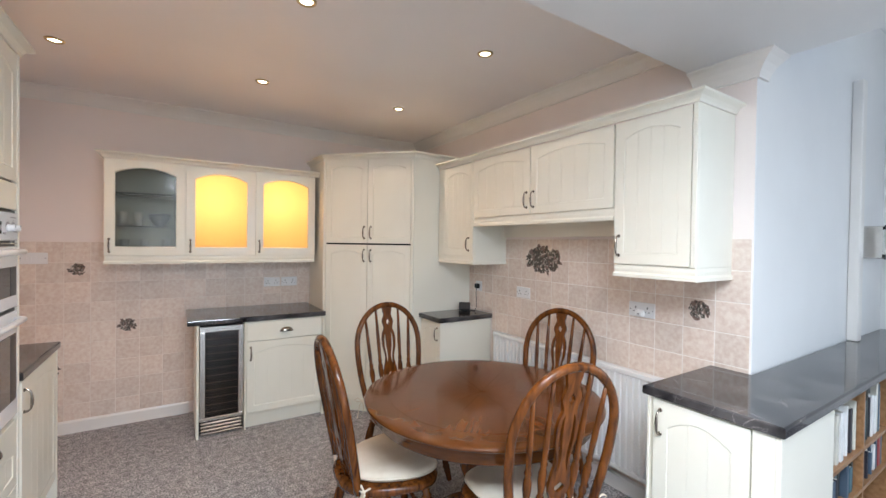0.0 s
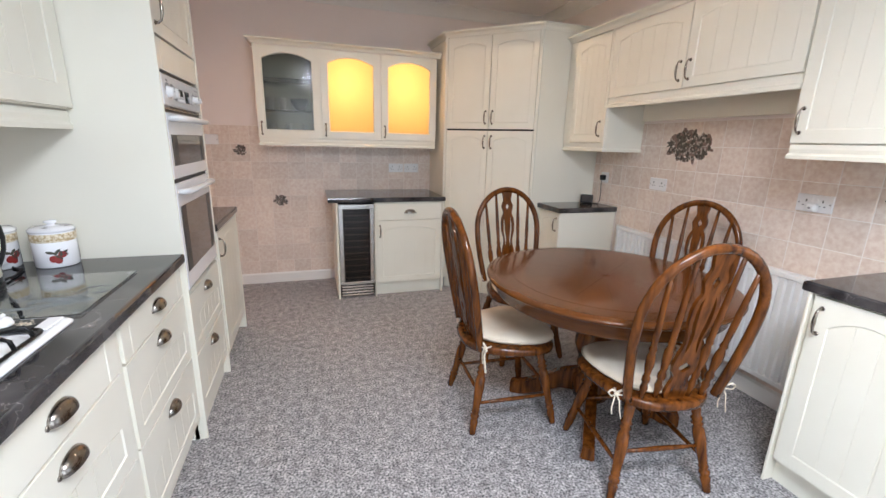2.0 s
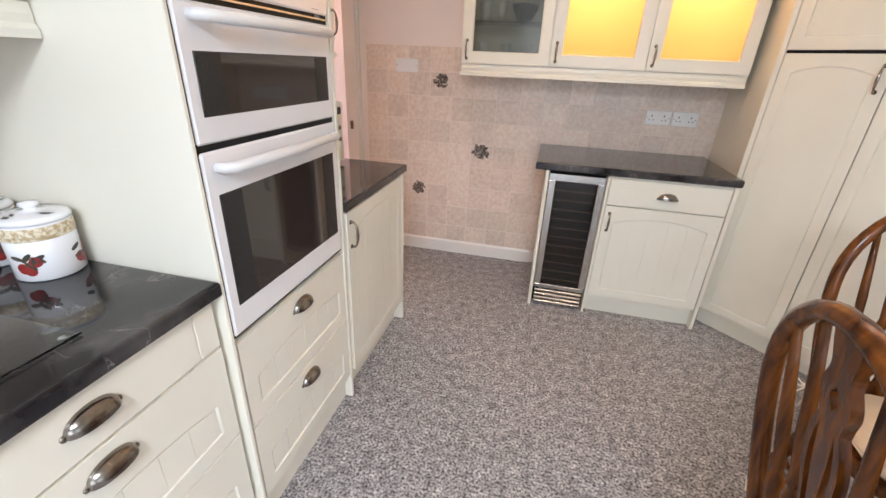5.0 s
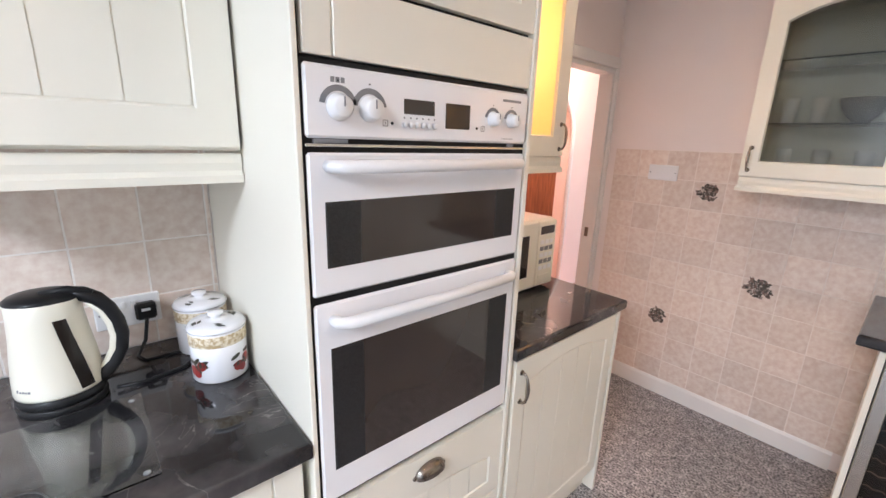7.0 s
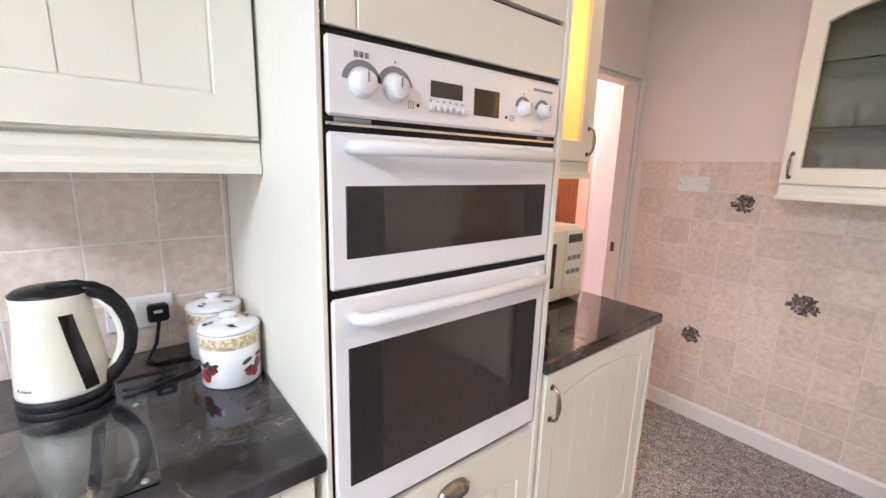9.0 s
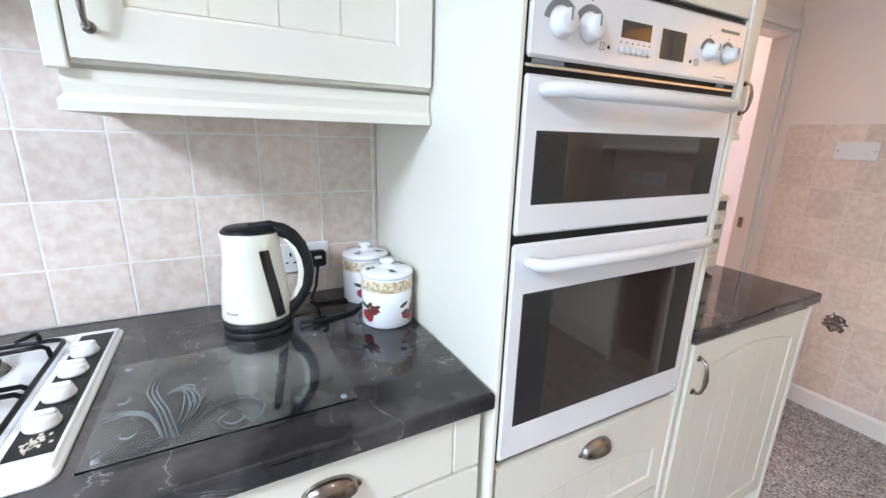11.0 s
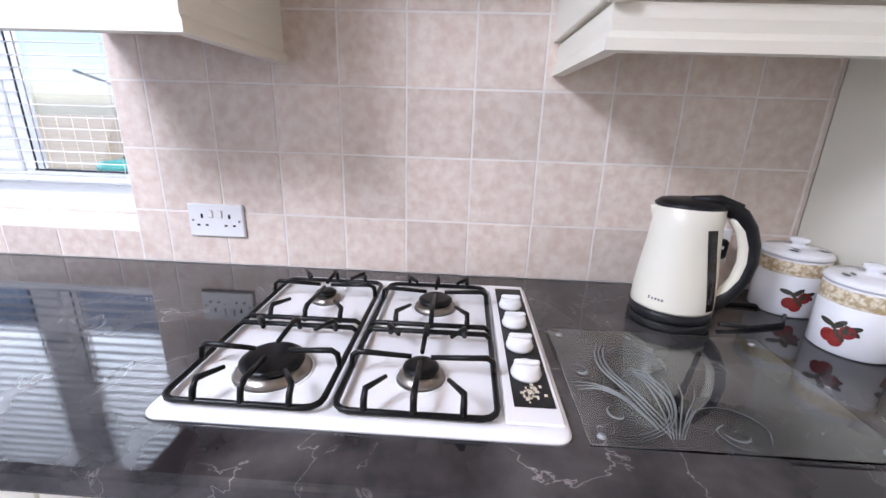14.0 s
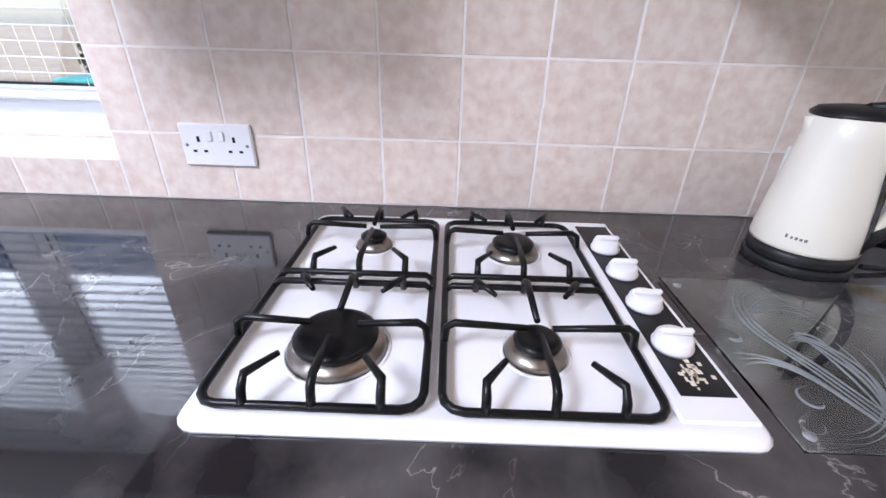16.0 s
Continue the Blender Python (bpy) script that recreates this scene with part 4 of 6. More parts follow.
def display_cabinets():
    x0, w = -0.795, 1.535
    u = thing("display_cabinet", pose(x0, 5.86, 0), "cream wall cabinet with three arched glass doors, two lit warm", "display cabinet")
    dw = w / 3
    open_carcass(u, w, 0.299, 1.376, 2.10, (dw, 2 * dw))
    for k in range(3):
        glass_door(u, k * dw + 0.002, 1.379, dw - 0.004, 0.718, SMOKE if k == 0 else FROST, "l", 0.05)
    for z in (1.60, 1.85):
        part("shelf", box(0.02, dw - 0.012, 0.02, 0.29, z, z + 0.006, 0.001), CLEAR, u, "clear glass shelf")
    part("pelmet", sweep(bmesh.new(), [(0.010, 0.30), (0.010, -0.005), (w - 0.005, -0.005)], [(o, 1.376 + z) for o, z in PELM]), CREAM, u)
    part("cornice", sweep(bmesh.new(), [(0, 0.30), (0, -0.018), (w + 0.03, -0.018)], [(o, 2.10 + z) for o, z in CORN]), CREAM, u)
    for k in (1, 2):
        lamp("cabinet_lamp", "POINT", pose(x0 + (k + 0.42) * dw, 6.06, 1.84), GLOW * 0.82, (1.0, 0.66, 0.33), radius=0.06)
    first = None
    for a, b, z in ((-0.69, 6.05, 1.392), (-0.56, 6.06, 1.392), (-0.42, 6.05, 1.392), (-0.70, 6.04, 1.606), (-0.60, 6.05, 1.606)):
        if first is None:
            first = tagged(part("drinking_glass", lathe(bmesh.new(), [(0.0, 0.0), (0.024, 0.0), (0.031, 0.11), (0.029, 0.11), (0.022, 0.006), (0, 0.006)], None, 14), WHITE_PLASTIC), "milky pale glass tumbler in the display cabinet", "glass", "glasses in the cabinet")
            first.matrix_basis = pose(a, b, z)
        else:
            copy_thing(first, pose(a, b, z))
    bowl = tagged(part("bowl", lathe(bmesh.new(), [(0.0, 0.0), (0.035, 0.0), (0.03, 0.012), (0.05, 0.03), (0.072, 0.07), (0.078, 0.10), (0.074, 0.10), (0.066, 0.07), (0.04, 0.03), (0, 0.02)], None, 20), GREY_PLASTIC), "dark pottery bowl on a glass shelf", "bowl")
    bowl.matrix_basis = pose(-0.46, 6.02, 1.606)


display_cabinets()


def north_base():
    y = 5.555
    u = thing("base_cabinet", pose(0.125, y, 0), "cream base cabinet with a drawer over a grooved door", "base cabinet", "kitchen base units")
    w = 0.60
    carcass(u, w, 0.57, 0.12, 0.858)
    plinth(u, w)
    d = part("drawer", plain_front(w - 0.006, 0.15), CREAM, u, "", pose(0.003, 0, 0.70))
    cup_handle(d, w / 2, 0.075)
    door_front(u, 0.003, 0.125, w - 0.006, 0.572, "l", True, 0.04, 5)
    for x0, x1 in ((-0.215, -0.197), (0.112, 0.1248), (0.7255, 0.745)):
        tagged(part("end_panel", box(x0, x1, y - 0.02, YN - 0.02, 0, 0.858, 0.002), CREAM_PANEL), "slim cream end panel of the base run", "end panel", "end panels")
    worktop("worktop", [(-0.275, 5.528), (0.752, 5.528), (0.752, YN - 0.002), (-0.275, YN - 0.002)], "dark marbled worktop over the wine cooler")
    c = thing("wine_cooler", pose(-0.196, y, 0), "slim stainless steel wine cooler with dark glass door", "wine cooler")
    w = 0.307
    part("case", box(0.002, w - 0.002, 0.03, 0.56, 0.01, 0.85, 0.004), BLACK, c)
    bm = bmesh.new()
    for a, b, p, q in ((0.003, w - 0.003, 0.802, 0.845), (0.003, w - 0.003, 0.125, 0.15), (0.003, 0.040, 0.15, 0.802), (w - 0.040, w - 0.003, 0.15, 0.802)):
        cbox(bm, a, b, -0.012, 0.028, p, q, 0.003)
    part("door_frame", bm, STEEL, c)
    part("door_glass", box(0.040, w - 0.040, -0.004, 0.002, 0.15, 0.802, 0.001), glass_material("wine_cooler_glass", (0.50, 0.46, 0.43), 0.02), c)
    SHELFW = material("wine_shelf_wire", (0.34, 0.27, 0.22), 0.35, 0.6, (0.46, 0.38, 0.32), 20.0, 2.0)
    for k in range(11):
        z = 0.185 + k * 0.056
        wire = [(0.044 + (w - 0.088) * i / 24, 0.010, z + 0.0045 * math.sin(i * 1.57)) for i in range(25)]
        part("rack", tube(bmesh.new(), wire, 0.0024, 6), SHELFW, c, "wavy wire bottle rack")
    for k in range(4):
        part("grille_bar", box(0.012, w - 0.012, -0.010, 0.028, 0.016 + k * 0.026, 0.033 + k * 0.026, 0.006), STEEL, c)


north_base()

# ---- tall corner larder ----


def larder():
    a, b = Vector((0.775, 5.668)), Vector((1.372, 5.085))
    L = (b - a).length
    ang = math.degrees(math.atan2((b - a).y, (b - a).x))
    u = thing("larder_cabinet", pose(a.x, a.y, 0, 0, 0, ang), "tall cream corner larder with four doors set diagonally", "larder cabinet")
    inv = u.matrix_basis.inverted()
    plan = [inv @ Vector((x, y, 0)) for x, y in ((a.x, a.y), (b.x, b.y), (XE - 0.003, b.y), (XE - 0.003, YN - 0.003), (a.x, YN - 0.003))]
    part("body", flat(bmesh.new(), [(p.x, p.y) for p in plan], 0.10, 2.235), CREAM_PANEL, u)
    part("plinth", box(0.02, L - 0.02, 0.02, 0.04, 0, 0.10, 0.001), CREAM, u)
    bm = bmesh.new()
    for e in (0, 1):
        cbox(bm, -0.004 if not e else L - 0.022, 0.022 if not e else L + 0.004, -0.02, 0.0, 0.0, 2.235, 0.003)
    part("stile", bm, CREAM, u)
    w = (L - 0.046) / 2
    for k in (0, 1):
        x = 0.023 + k * w
        door_front(u, x + 0.001, 1.494, w - 0.002, 0.733, "r" if k == 0 else "l", False, 0.03, 1, 0.05)
        door_front(u, x + 0.001, 0.108, w - 0.002, 1.374, "r" if k == 0 else "l", True, 0.03, 1, 0.05)
    # Shade between the door pairs, put in as a thin black strip.
    part("shadow_gap", box(0.023, L - 0.023, -0.006, -0.0002, 1.4815, 1.4945, 0.0005), BLACK, u, "black strip standing for the shade between upper and lower doors")
    path = [inv @ Vector((x, y, 0)) for x, y in ((a.x, YN - 0.003), (a.x, a.y), (b.x, b.y), (XE - 0.003, b.y))]
    part("cornice", sweep(bmesh.new(), [(p.x, p.y) for p in path], [(o, 2.235 + z) for o, z in CORN]), CREAM, u)


larder()

# ---- east side: wall cabinets, small base unit, radiator, peninsula ----


def east_units():
    X = 1.638
    D = XE - X - 0.003
    spec = ((5.080, 4.575, 1.40, 2.150, 1, "r"), (4.574, 3.325, 1.70, 2.150, 2, ""), (3.324, 2.905, 1.405, 2.150, 1, "l"))
    for ya, yb, z0, z1, doors, side in spec:
        u = thing("wall_cabinet", EAST(ya, X), "cream wall cabinet with a pair of short arched doors" if doors == 2 else "cream wall cabinet with an arched grooved door", "wall cabinet", "kitchen wall units")
        w = ya - yb
        carcass(u, w, D, z0, z1)
        if doors == 1:
            fx = 0.09 if side == "r" else 0.004
            if side == "r":
                part("filler", box(0, fx - 0.002, -0.018, 0, z0, z1, 0.002), CREAM, u)
            door_front(u, fx, z0 + 0.004, w - fx - 0.024, z1 - z0 - 0.008, side, False, 0.035, 4)
            part("stile", box(w - 0.022, w, -0.018, 0, z0, z1, 0.002), CREAM, u)
        else:
            door_front(u, 0.003, z0 + 0.004, w / 2 - 0.005, z1 - z0 - 0.008, "r", False, 0.035, 5)
            door_front(u, w / 2 + 0.002, z0 + 0.004, w / 2 - 0.005, z1 - z0 - 0.008, "l", False, 0.035, 5)
        if doors == 1:
            path = [(0.0, -0.005), (w - 0.006, -0.005), (w - 0.006, D - 0.004)] if side == "r" else [(0.012, D - 0.004), (0.012, -0.005), (w - 0.006, -0.005), (w - 0.006, D - 0.004)]
        else:
            path = [(0.0, -0.005), (w, -0.005)]
        part("pelmet", sweep(bmesh.new(), path, [(o, z0 + z) for o, z in PELM]), CREAM, u)
        end = [(0, -0.018), (w, -0.018)] + ([(w, D - 0.004)] if side == "l" else [])
        part("cornice", sweep(bmesh.new(), end, [(o, z1 + z) for o, z in CORN]), CREAM, u)
        if doors == 2:
            part("hood_panel", box(0.002, w - 0.002, D - 0.03, D - 0.004, 1.56, 1.6995, 0.002), CREAM_PANEL, u, "plain pale panel under the cabinet")
    u = thing("base_cabinet", EAST(5.080, 1.47), "narrow cream base cabinet beside the larder", "base cabinet", "kitchen base units")
    w = 0.30
    carcass(u, w, XE - 1.47 - 0.003, 0.12, 0.858)
    part("side_panel", box(w, w + 0.016, -0.02, XE - 1.47 - 0.003, 0, 0.858, 0.002), CREAM_PANEL, u)
    plinth(u, w)
    door_front(u, 0.003, 0.125, w - 0.006, 0.73, "r", True, 0.03, 2)
    worktop("worktop", [(1.43, 4.745), (XE - 0.002, 4.745), (XE - 0.002, 5.082), (1.43, 5.082)], "small dark worktop beside the larder")


east_units()


def peninsula():
    u = thing("base_cabinet", EAST(2.965, 1.412), "cream base cabinet with an arched grooved door at the worktop end", "base cabinet", "kitchen base units")
    w = 0.445
    carcass(u, w, 0.51, 0.12, 0.858)
    plinth(u, w)
    part("side_panel", box(-0.012, 0, -0.022, 0.56, 0, 0.858, 0.002), CREAM_PANEL, u)
    door_front(u, 0.012, 0.125, 0.36, 0.73, "l", True, 0.05, 3, 0.06)
    part("stile", box(0.375, w, -0.018, 0, 0.12, 0.858, 0.002), CREAM, u)
    part("side_panel", box(w, w + 0.016, -0.02, 0.515, 0, 0.858, 0.002), CREAM_PANEL, u)
    worktop("worktop", [(1.38, 2.49), (X2 - 0.01, 2.49), (X2 - 0.01, YB - 0.006), (XE - 0.003, YB - 0.006), (XE - 0.003, 2.995), (1.38, 2.995)], "long dark grey marbled laminate worktop turning the pillar")
    b = thing("bookcase", pose(1.93, 2.512, 0), "open brown wooden bookcase under the worktop", "bookcase")
    W = X2 - 1.95
    for x in (0, 0.45, 0.9, 1.35, 1.8, W - 0.02):
        part("upright", box(x, x + 0.018, 0, 0.29, 0.06, 0.856, 0.001), SHELF_WOOD, b)
    for z in (0.06, 0.36, 0.55):
        part("shelf", box(0.0, W, 0.002, 0.29, z, z + 0.018, 0.001), SHELF_WOOD, b)
    part("back_panel", box(0.0, W, 0.29, 0.298, 0.06, 0.856, 0.001), SHELF_WOOD, b)
    part("plinth", box(0.0, W, 0.02, 0.04, 0.0, 0.06, 0.001), SHELF_WOOD, b)
    rnd = random.Random(9)
    cols = ((0.72, 0.72, 0.70), (0.03, 0.03, 0.035), (0.06, 0.09, 0.13), (0.03, 0.035, 0.03), (0.60, 0.58, 0.50), (0.06, 0.13, 0.16), (0.75, 0.74, 0.72), (0.30, 0.05, 0.05), (0.02, 0.02, 0.03))
    mats = [material("book_cloth", c, 0.5, 0, tuple(min(1, v * 1.15) for v in c), 12.0, 2.0) for c in cols]
    PAGES = material("book_pages", (0.70, 0.66, 0.56), 0.8, 0, (0.76, 0.72, 0.63), 60.0, 2.0)
    for z in (0.568, 0.378):
        for bay in (0.02, 0.47, 0.92):
            x = 1.93 + bay + 0.012
            while x < 1.93 + bay + 0.38:
                t = rnd.uniform(0.014, 0.036)
                h = rnd.uniform(0.11, 0.16) if z < 0.5 else rnd.uniform(0.19, 0.255)
                dd = rnd.uniform(0.13, 0.18)
                bk = thing("book", pose(x, 2.525 + rnd.uniform(0, 0.03), z), "upright book on the wooden shelf", "book", "books on the shelves")
                part("cover", box(0, t, 0, dd, 0, h, 0.002), rnd.choice(mats), bk)
                part("pages", box(0.002, t - 0.002, 0.004, dd + 0.001, 0.003, h + 0.0006, 0.0005), PAGES, bk)
                x += t + 0.002


peninsula()


def radiator():
    y0, y1, x, z0, z1 = 3.20, 4.63, 1.895, 0.165, 0.775
    r = thing("radiator", pose(x, y1, 0, 0, 0, -90), "white ribbed panel radiator under the tiles", "radiator")
    w = y1 - y0
    bm = bmesh.new()
    n = 36
    step = w / n
    pr = []
    for k in range(n):
        a = k * step
        pr += [(a, 0.0), (a + step * 0.22, 0.0), (a + step * 0.34, -0.014), (a + step * 0.88, -0.014)]
    pr.append((w, 0.0))
    lo = [bm.verts.new((u, v, z0 + 0.03)) for u, v in pr]
    hi = [bm.verts.new((u, v, z1 - 0.03)) for u, v in pr]
    for i in range(len(pr) - 1):
        bm.faces.new((lo[i], lo[i + 1], hi[i + 1], hi[i]))
    part("ribbed_panel", bm, RADIATOR, r)
    part("back_panel", box(0, w, 0.002, 0.012, z0, z1, 0.003), RADIATOR, r)
    part("top_rail", box(0, w, -0.012, 0.045, z1 - 0.03, z1, 0.004), RADIATOR, r)
    part("bottom_rail", box(0, w, -0.012, 0.012, z0, z0 + 0.03, 0.004), RADIATOR, r)
    for u in (0.15, w - 0.15):
        part("bracket", box(u, u + 0.03, 0.012, 0.08, z0 + 0.1, z1 - 0.1, 0.002), RADIATOR, r)
    for u in (0.02, w - 0.05):
        part("pipe", tube(bmesh.new(), [(u + 0.015, 0.02, z0 + 0.05), (u + 0.015, 0.02, 0.0)], 0.008, 8), RADIATOR, r)


radiator()

# ---- dining table and chairs ----


def dining_table():
    R = 0.59
    t = thing("dining_table", pose(0.98, 3.612, 0), "round varnished oak pedestal table with sunburst veneer", "table")
    top = part("tabletop", lathe(bmesh.new(), [(0.0, 0.722), (R - 0.03, 0.722), (R - 0.006, 0.728), (R, 0.737), (R - 0.002, 0.744), (R - 0.012, 0.7485), (R - 0.05, 0.7495), (0.0, 0.7495)], None, 72), WOOD_RIM, t)
    n = 16
    bm = bmesh.new()
    a = math.pi / n
    out = [(0.004, 0.0)] + [(0.47 * math.cos(q), 0.47 * math.sin(q)) for q in np.linspace(-a * 0.9985, a * 0.9985, 5)]
    flat(bm, out, 0.7490, 0.7503)
    me = [mesh_of("veneer", bm.copy(), WOOD_TOP), mesh_of("veneer", bm, WOOD_TOP2)]
    for k in range(n):
        ob = new("veneer", me[k % 2])
        ob.parent = top
        ob.matrix_basis = pose(0, 0, 0, 0, 0, k * 360 / n)
    part("apron", lathe(bmesh.new(), [(R - 0.075, 0.655), (R - 0.055, 0.655), (R - 0.05, 0.662), (R - 0.05, 0.715), (R - 0.04, 0.722), (R - 0.075, 0.722)], None, 64), WOOD_RIM, t)
    part("pedestal", lathe(bmesh.new(), [(0.0, 0.08), (0.09, 0.08), (0.10, 0.12), (0.10, 0.20), (0.075, 0.23), (0.06, 0.26), (0.085, 0.31), (0.11, 0.38), (0.10, 0.46), (0.065, 0.53), (0.06, 0.57), (0.08, 0.60), (0.16, 0.63), (0.16, 0.655), (0, 0.655)], None, 32), WOOD, t)
    for k in range(4):
        g = radians(45 + 90 * k + 8)
        d = Vector((math.cos(g), math.sin(g), 0))
        bm = bmesh.new()
        prof = [(0.07, 0.20, 0.10), (0.16, 0.17, 0.075), (0.27, 0.10, 0.06), (0.36, 0.055, 0.05), (0.43, 0.04, 0.04)]
        rings = []
        s = Vector((-d.y, d.x, 0)) * 0.032
        for r, z, h in prof:
            c = d * r
            rings.append([bm.verts.new(c + s + Vector((0, 0, max(0, z - h)))), bm.verts.new(c - s + Vector((0, 0, max(0, z - h)))), bm.verts.new(c - s * 0.8 + Vector((0, 0, z + 0.03))), bm.verts.new(c + s * 0.8 + Vector((0, 0, z + 0.03)))])
        for p, q in zip(rings, rings[1:]):
            for i in range(4):
                bm.faces.new((p[i], p[(i + 1) % 4], q[(i + 1) % 4], q[i]))
        bm.faces.new(rings[0])
        bm.faces.new(rings[-1])
        bmesh.ops.recalc_face_normals(bm, faces=bm.faces)
        bmesh.ops.bevel(bm, geom=list(bm.edges), offset=0.006, segments=2, affect="EDGES")
        part("leg", bm, WOOD, t)


dining_table()


def turned(p, q, profile, n=10):
    """A turned bar from p to q; profile of (share of the length, radius)."""
    p, q = Vector(p), Vector(q)
    d = q - p
    m = Matrix.Translation(p) @ d.to_track_quat("Z", "Y").to_matrix().to_4x4()
    return lathe(bmesh.new(), [(r, d.length * s) for s, r in profile], m, n)


LEG = [(0, 0.013), (0.02, 0.017), (0.10, 0.018), (0.16, 0.021), (0.18, 0.0155), (0.20, 0.022), (0.23, 0.022), (0.25, 0.0155), (0.27, 0.021), (0.30, 0.0175), (0.42, 0.021), (0.56, 0.025), (0.66, 0.023), (0.70, 0.0175), (0.72, 0.025), (0.75, 0.0165), (0.77, 0.025), (0.80, 0.0165), (0.9, 0.022), (1, 0.021)]
SPIN = [(0, 0.010), (0.05, 0.0105), (0.10, 0.0155), (0.14, 0.0105), (0.16, 0.0155), (0.19, 0.0155), (0.21, 0.0105), (0.30, 0.0175), (0.36, 0.0165), (0.40, 0.0105), (0.42, 0.0150), (0.45, 0.0105), (0.60, 0.0125), (0.8, 0.010), (1, 0.0075)]
BAR = [(0, 0.007), (0.3, 0.0095), (0.5, 0.011), (0.7, 0.0095), (1, 0.007)]


def back_y(z):
    return -0.185 - 0.115 * max(0.0, z - 0.45) / 0.62


def hoop_point(s):
    """The bow of the back: s from 0 (one foot) to 1 (the other)."""
    H, Wm = 1.065, 0.232
    a = math.pi * s
    zc = 0.80
    if s < 0.25:
        k = s / 0.25
        x, z = -0.185 - (Wm - 0.185) * math.sin(k * math.pi / 2), 0.44 + (zc - 0.44) * k
    elif s > 0.75:
        k = (1 - s) / 0.25
        x, z = 0.185 + (Wm - 0.185) * math.sin(k * math.pi / 2), 0.44 + (zc - 0.44) * k
    else:
        b = math.pi * (0.75 - s) / 0.5
        x, z = Wm * math.cos(b), zc + (H - zc) * math.sin(b)
    return Vector((x, back_y(z), z))


def splat_mesh():
    """Fretted vase splat: pierced with a diamond, two long slits and a low oval."""
    rows = [(0.440, 0.040), (0.470, 0.047), (0.50, 0.043), (0.53, 0.032), (0.55, 0.034), (0.57, 0.046), (0.60, 0.050), (0.64, 0.045), (0.68, 0.034), (0.71, 0.030), (0.74, 0.036), (0.78, 0.047), (0.83, 0.050), (0.87, 0.044), (0.90, 0.030), (0.92, 0.034), (0.945, 0.042), (0.965, 0.038), (0.985, 0.028), (1.0, 0.027), (1.03, 0.034), (1.058, 0.038)]

    def lerp(z, tab):
        for (z0, w0), (z1, w1) in zip(tab, tab[1:]):
            if z0 <= z <= z1:
                return w0 + (w1 - w0) * (z - z0) / (z1 - z0)
        return tab[-1][1]

    zs = list(np.linspace(0.44, 1.058, 64))
    bm = bmesh.new()
    front = []
    for z in zs:
        W = lerp(z, rows)
        h = 0.0
        if abs(z - 0.945) < 0.022:
            h = 0.016 * (1 - abs(z - 0.945) / 0.022)
        if abs(z - 0.590) < 0.017:
            h = 0.024 * math.sqrt(1 - ((z - 0.590) / 0.017) ** 2)
        a = b = W * 0.55
        if 0.655 < z < 0.885:
            k = math.sin((z - 0.655) / 0.23 * math.pi) ** 0.6
            mid = W * 0.56
            g = 0.0095 * k
            a, b = mid - g, mid + g * 0.8
        front.append((z, h, max(a, h), b, W))
    for s in (-1, 1):
        for lo, hi in ((1, 2), (3, 4)):
            prev = None
            for r in front:
                z, y = r[0], back_y(r[0]) - 0.004
                p = [bm.verts.new((s * r[lo], y + 0.008, z)), bm.verts.new((s * r[hi], y + 0.008, z)), bm.verts.new((s * r[hi], y - 0.008, z)), bm.verts.new((s * r[lo], y - 0.008, z))]
                if prev:
                    for i in range(4):
                        bm.faces.new((prev[i], prev[(i + 1) % 4], p[(i + 1) % 4], p[i]))
                prev = p
    bmesh.ops.remove_doubles(bm, verts=bm.verts, dist=0.0003)
    return bm


def seat_outline(k=1.0, n=40, off=0.0):
    pts = []
    for i in range(n):
        a = 2 * math.pi * i / n
        c, s = math.cos(a), math.sin(a)
        r = 1 / (abs(c) ** 3.2 + abs(s) ** 3.2) ** (1 / 3.2)
        wy = 0.215
        y = wy * r * s
        wx = 0.225 + 0.12 * (y / wy) * 0.25 - (0.03 if y < 0 else 0) * (abs(y) / wy)
        pts.append(((wx * r * c) * k, y * k + off))
    return pts


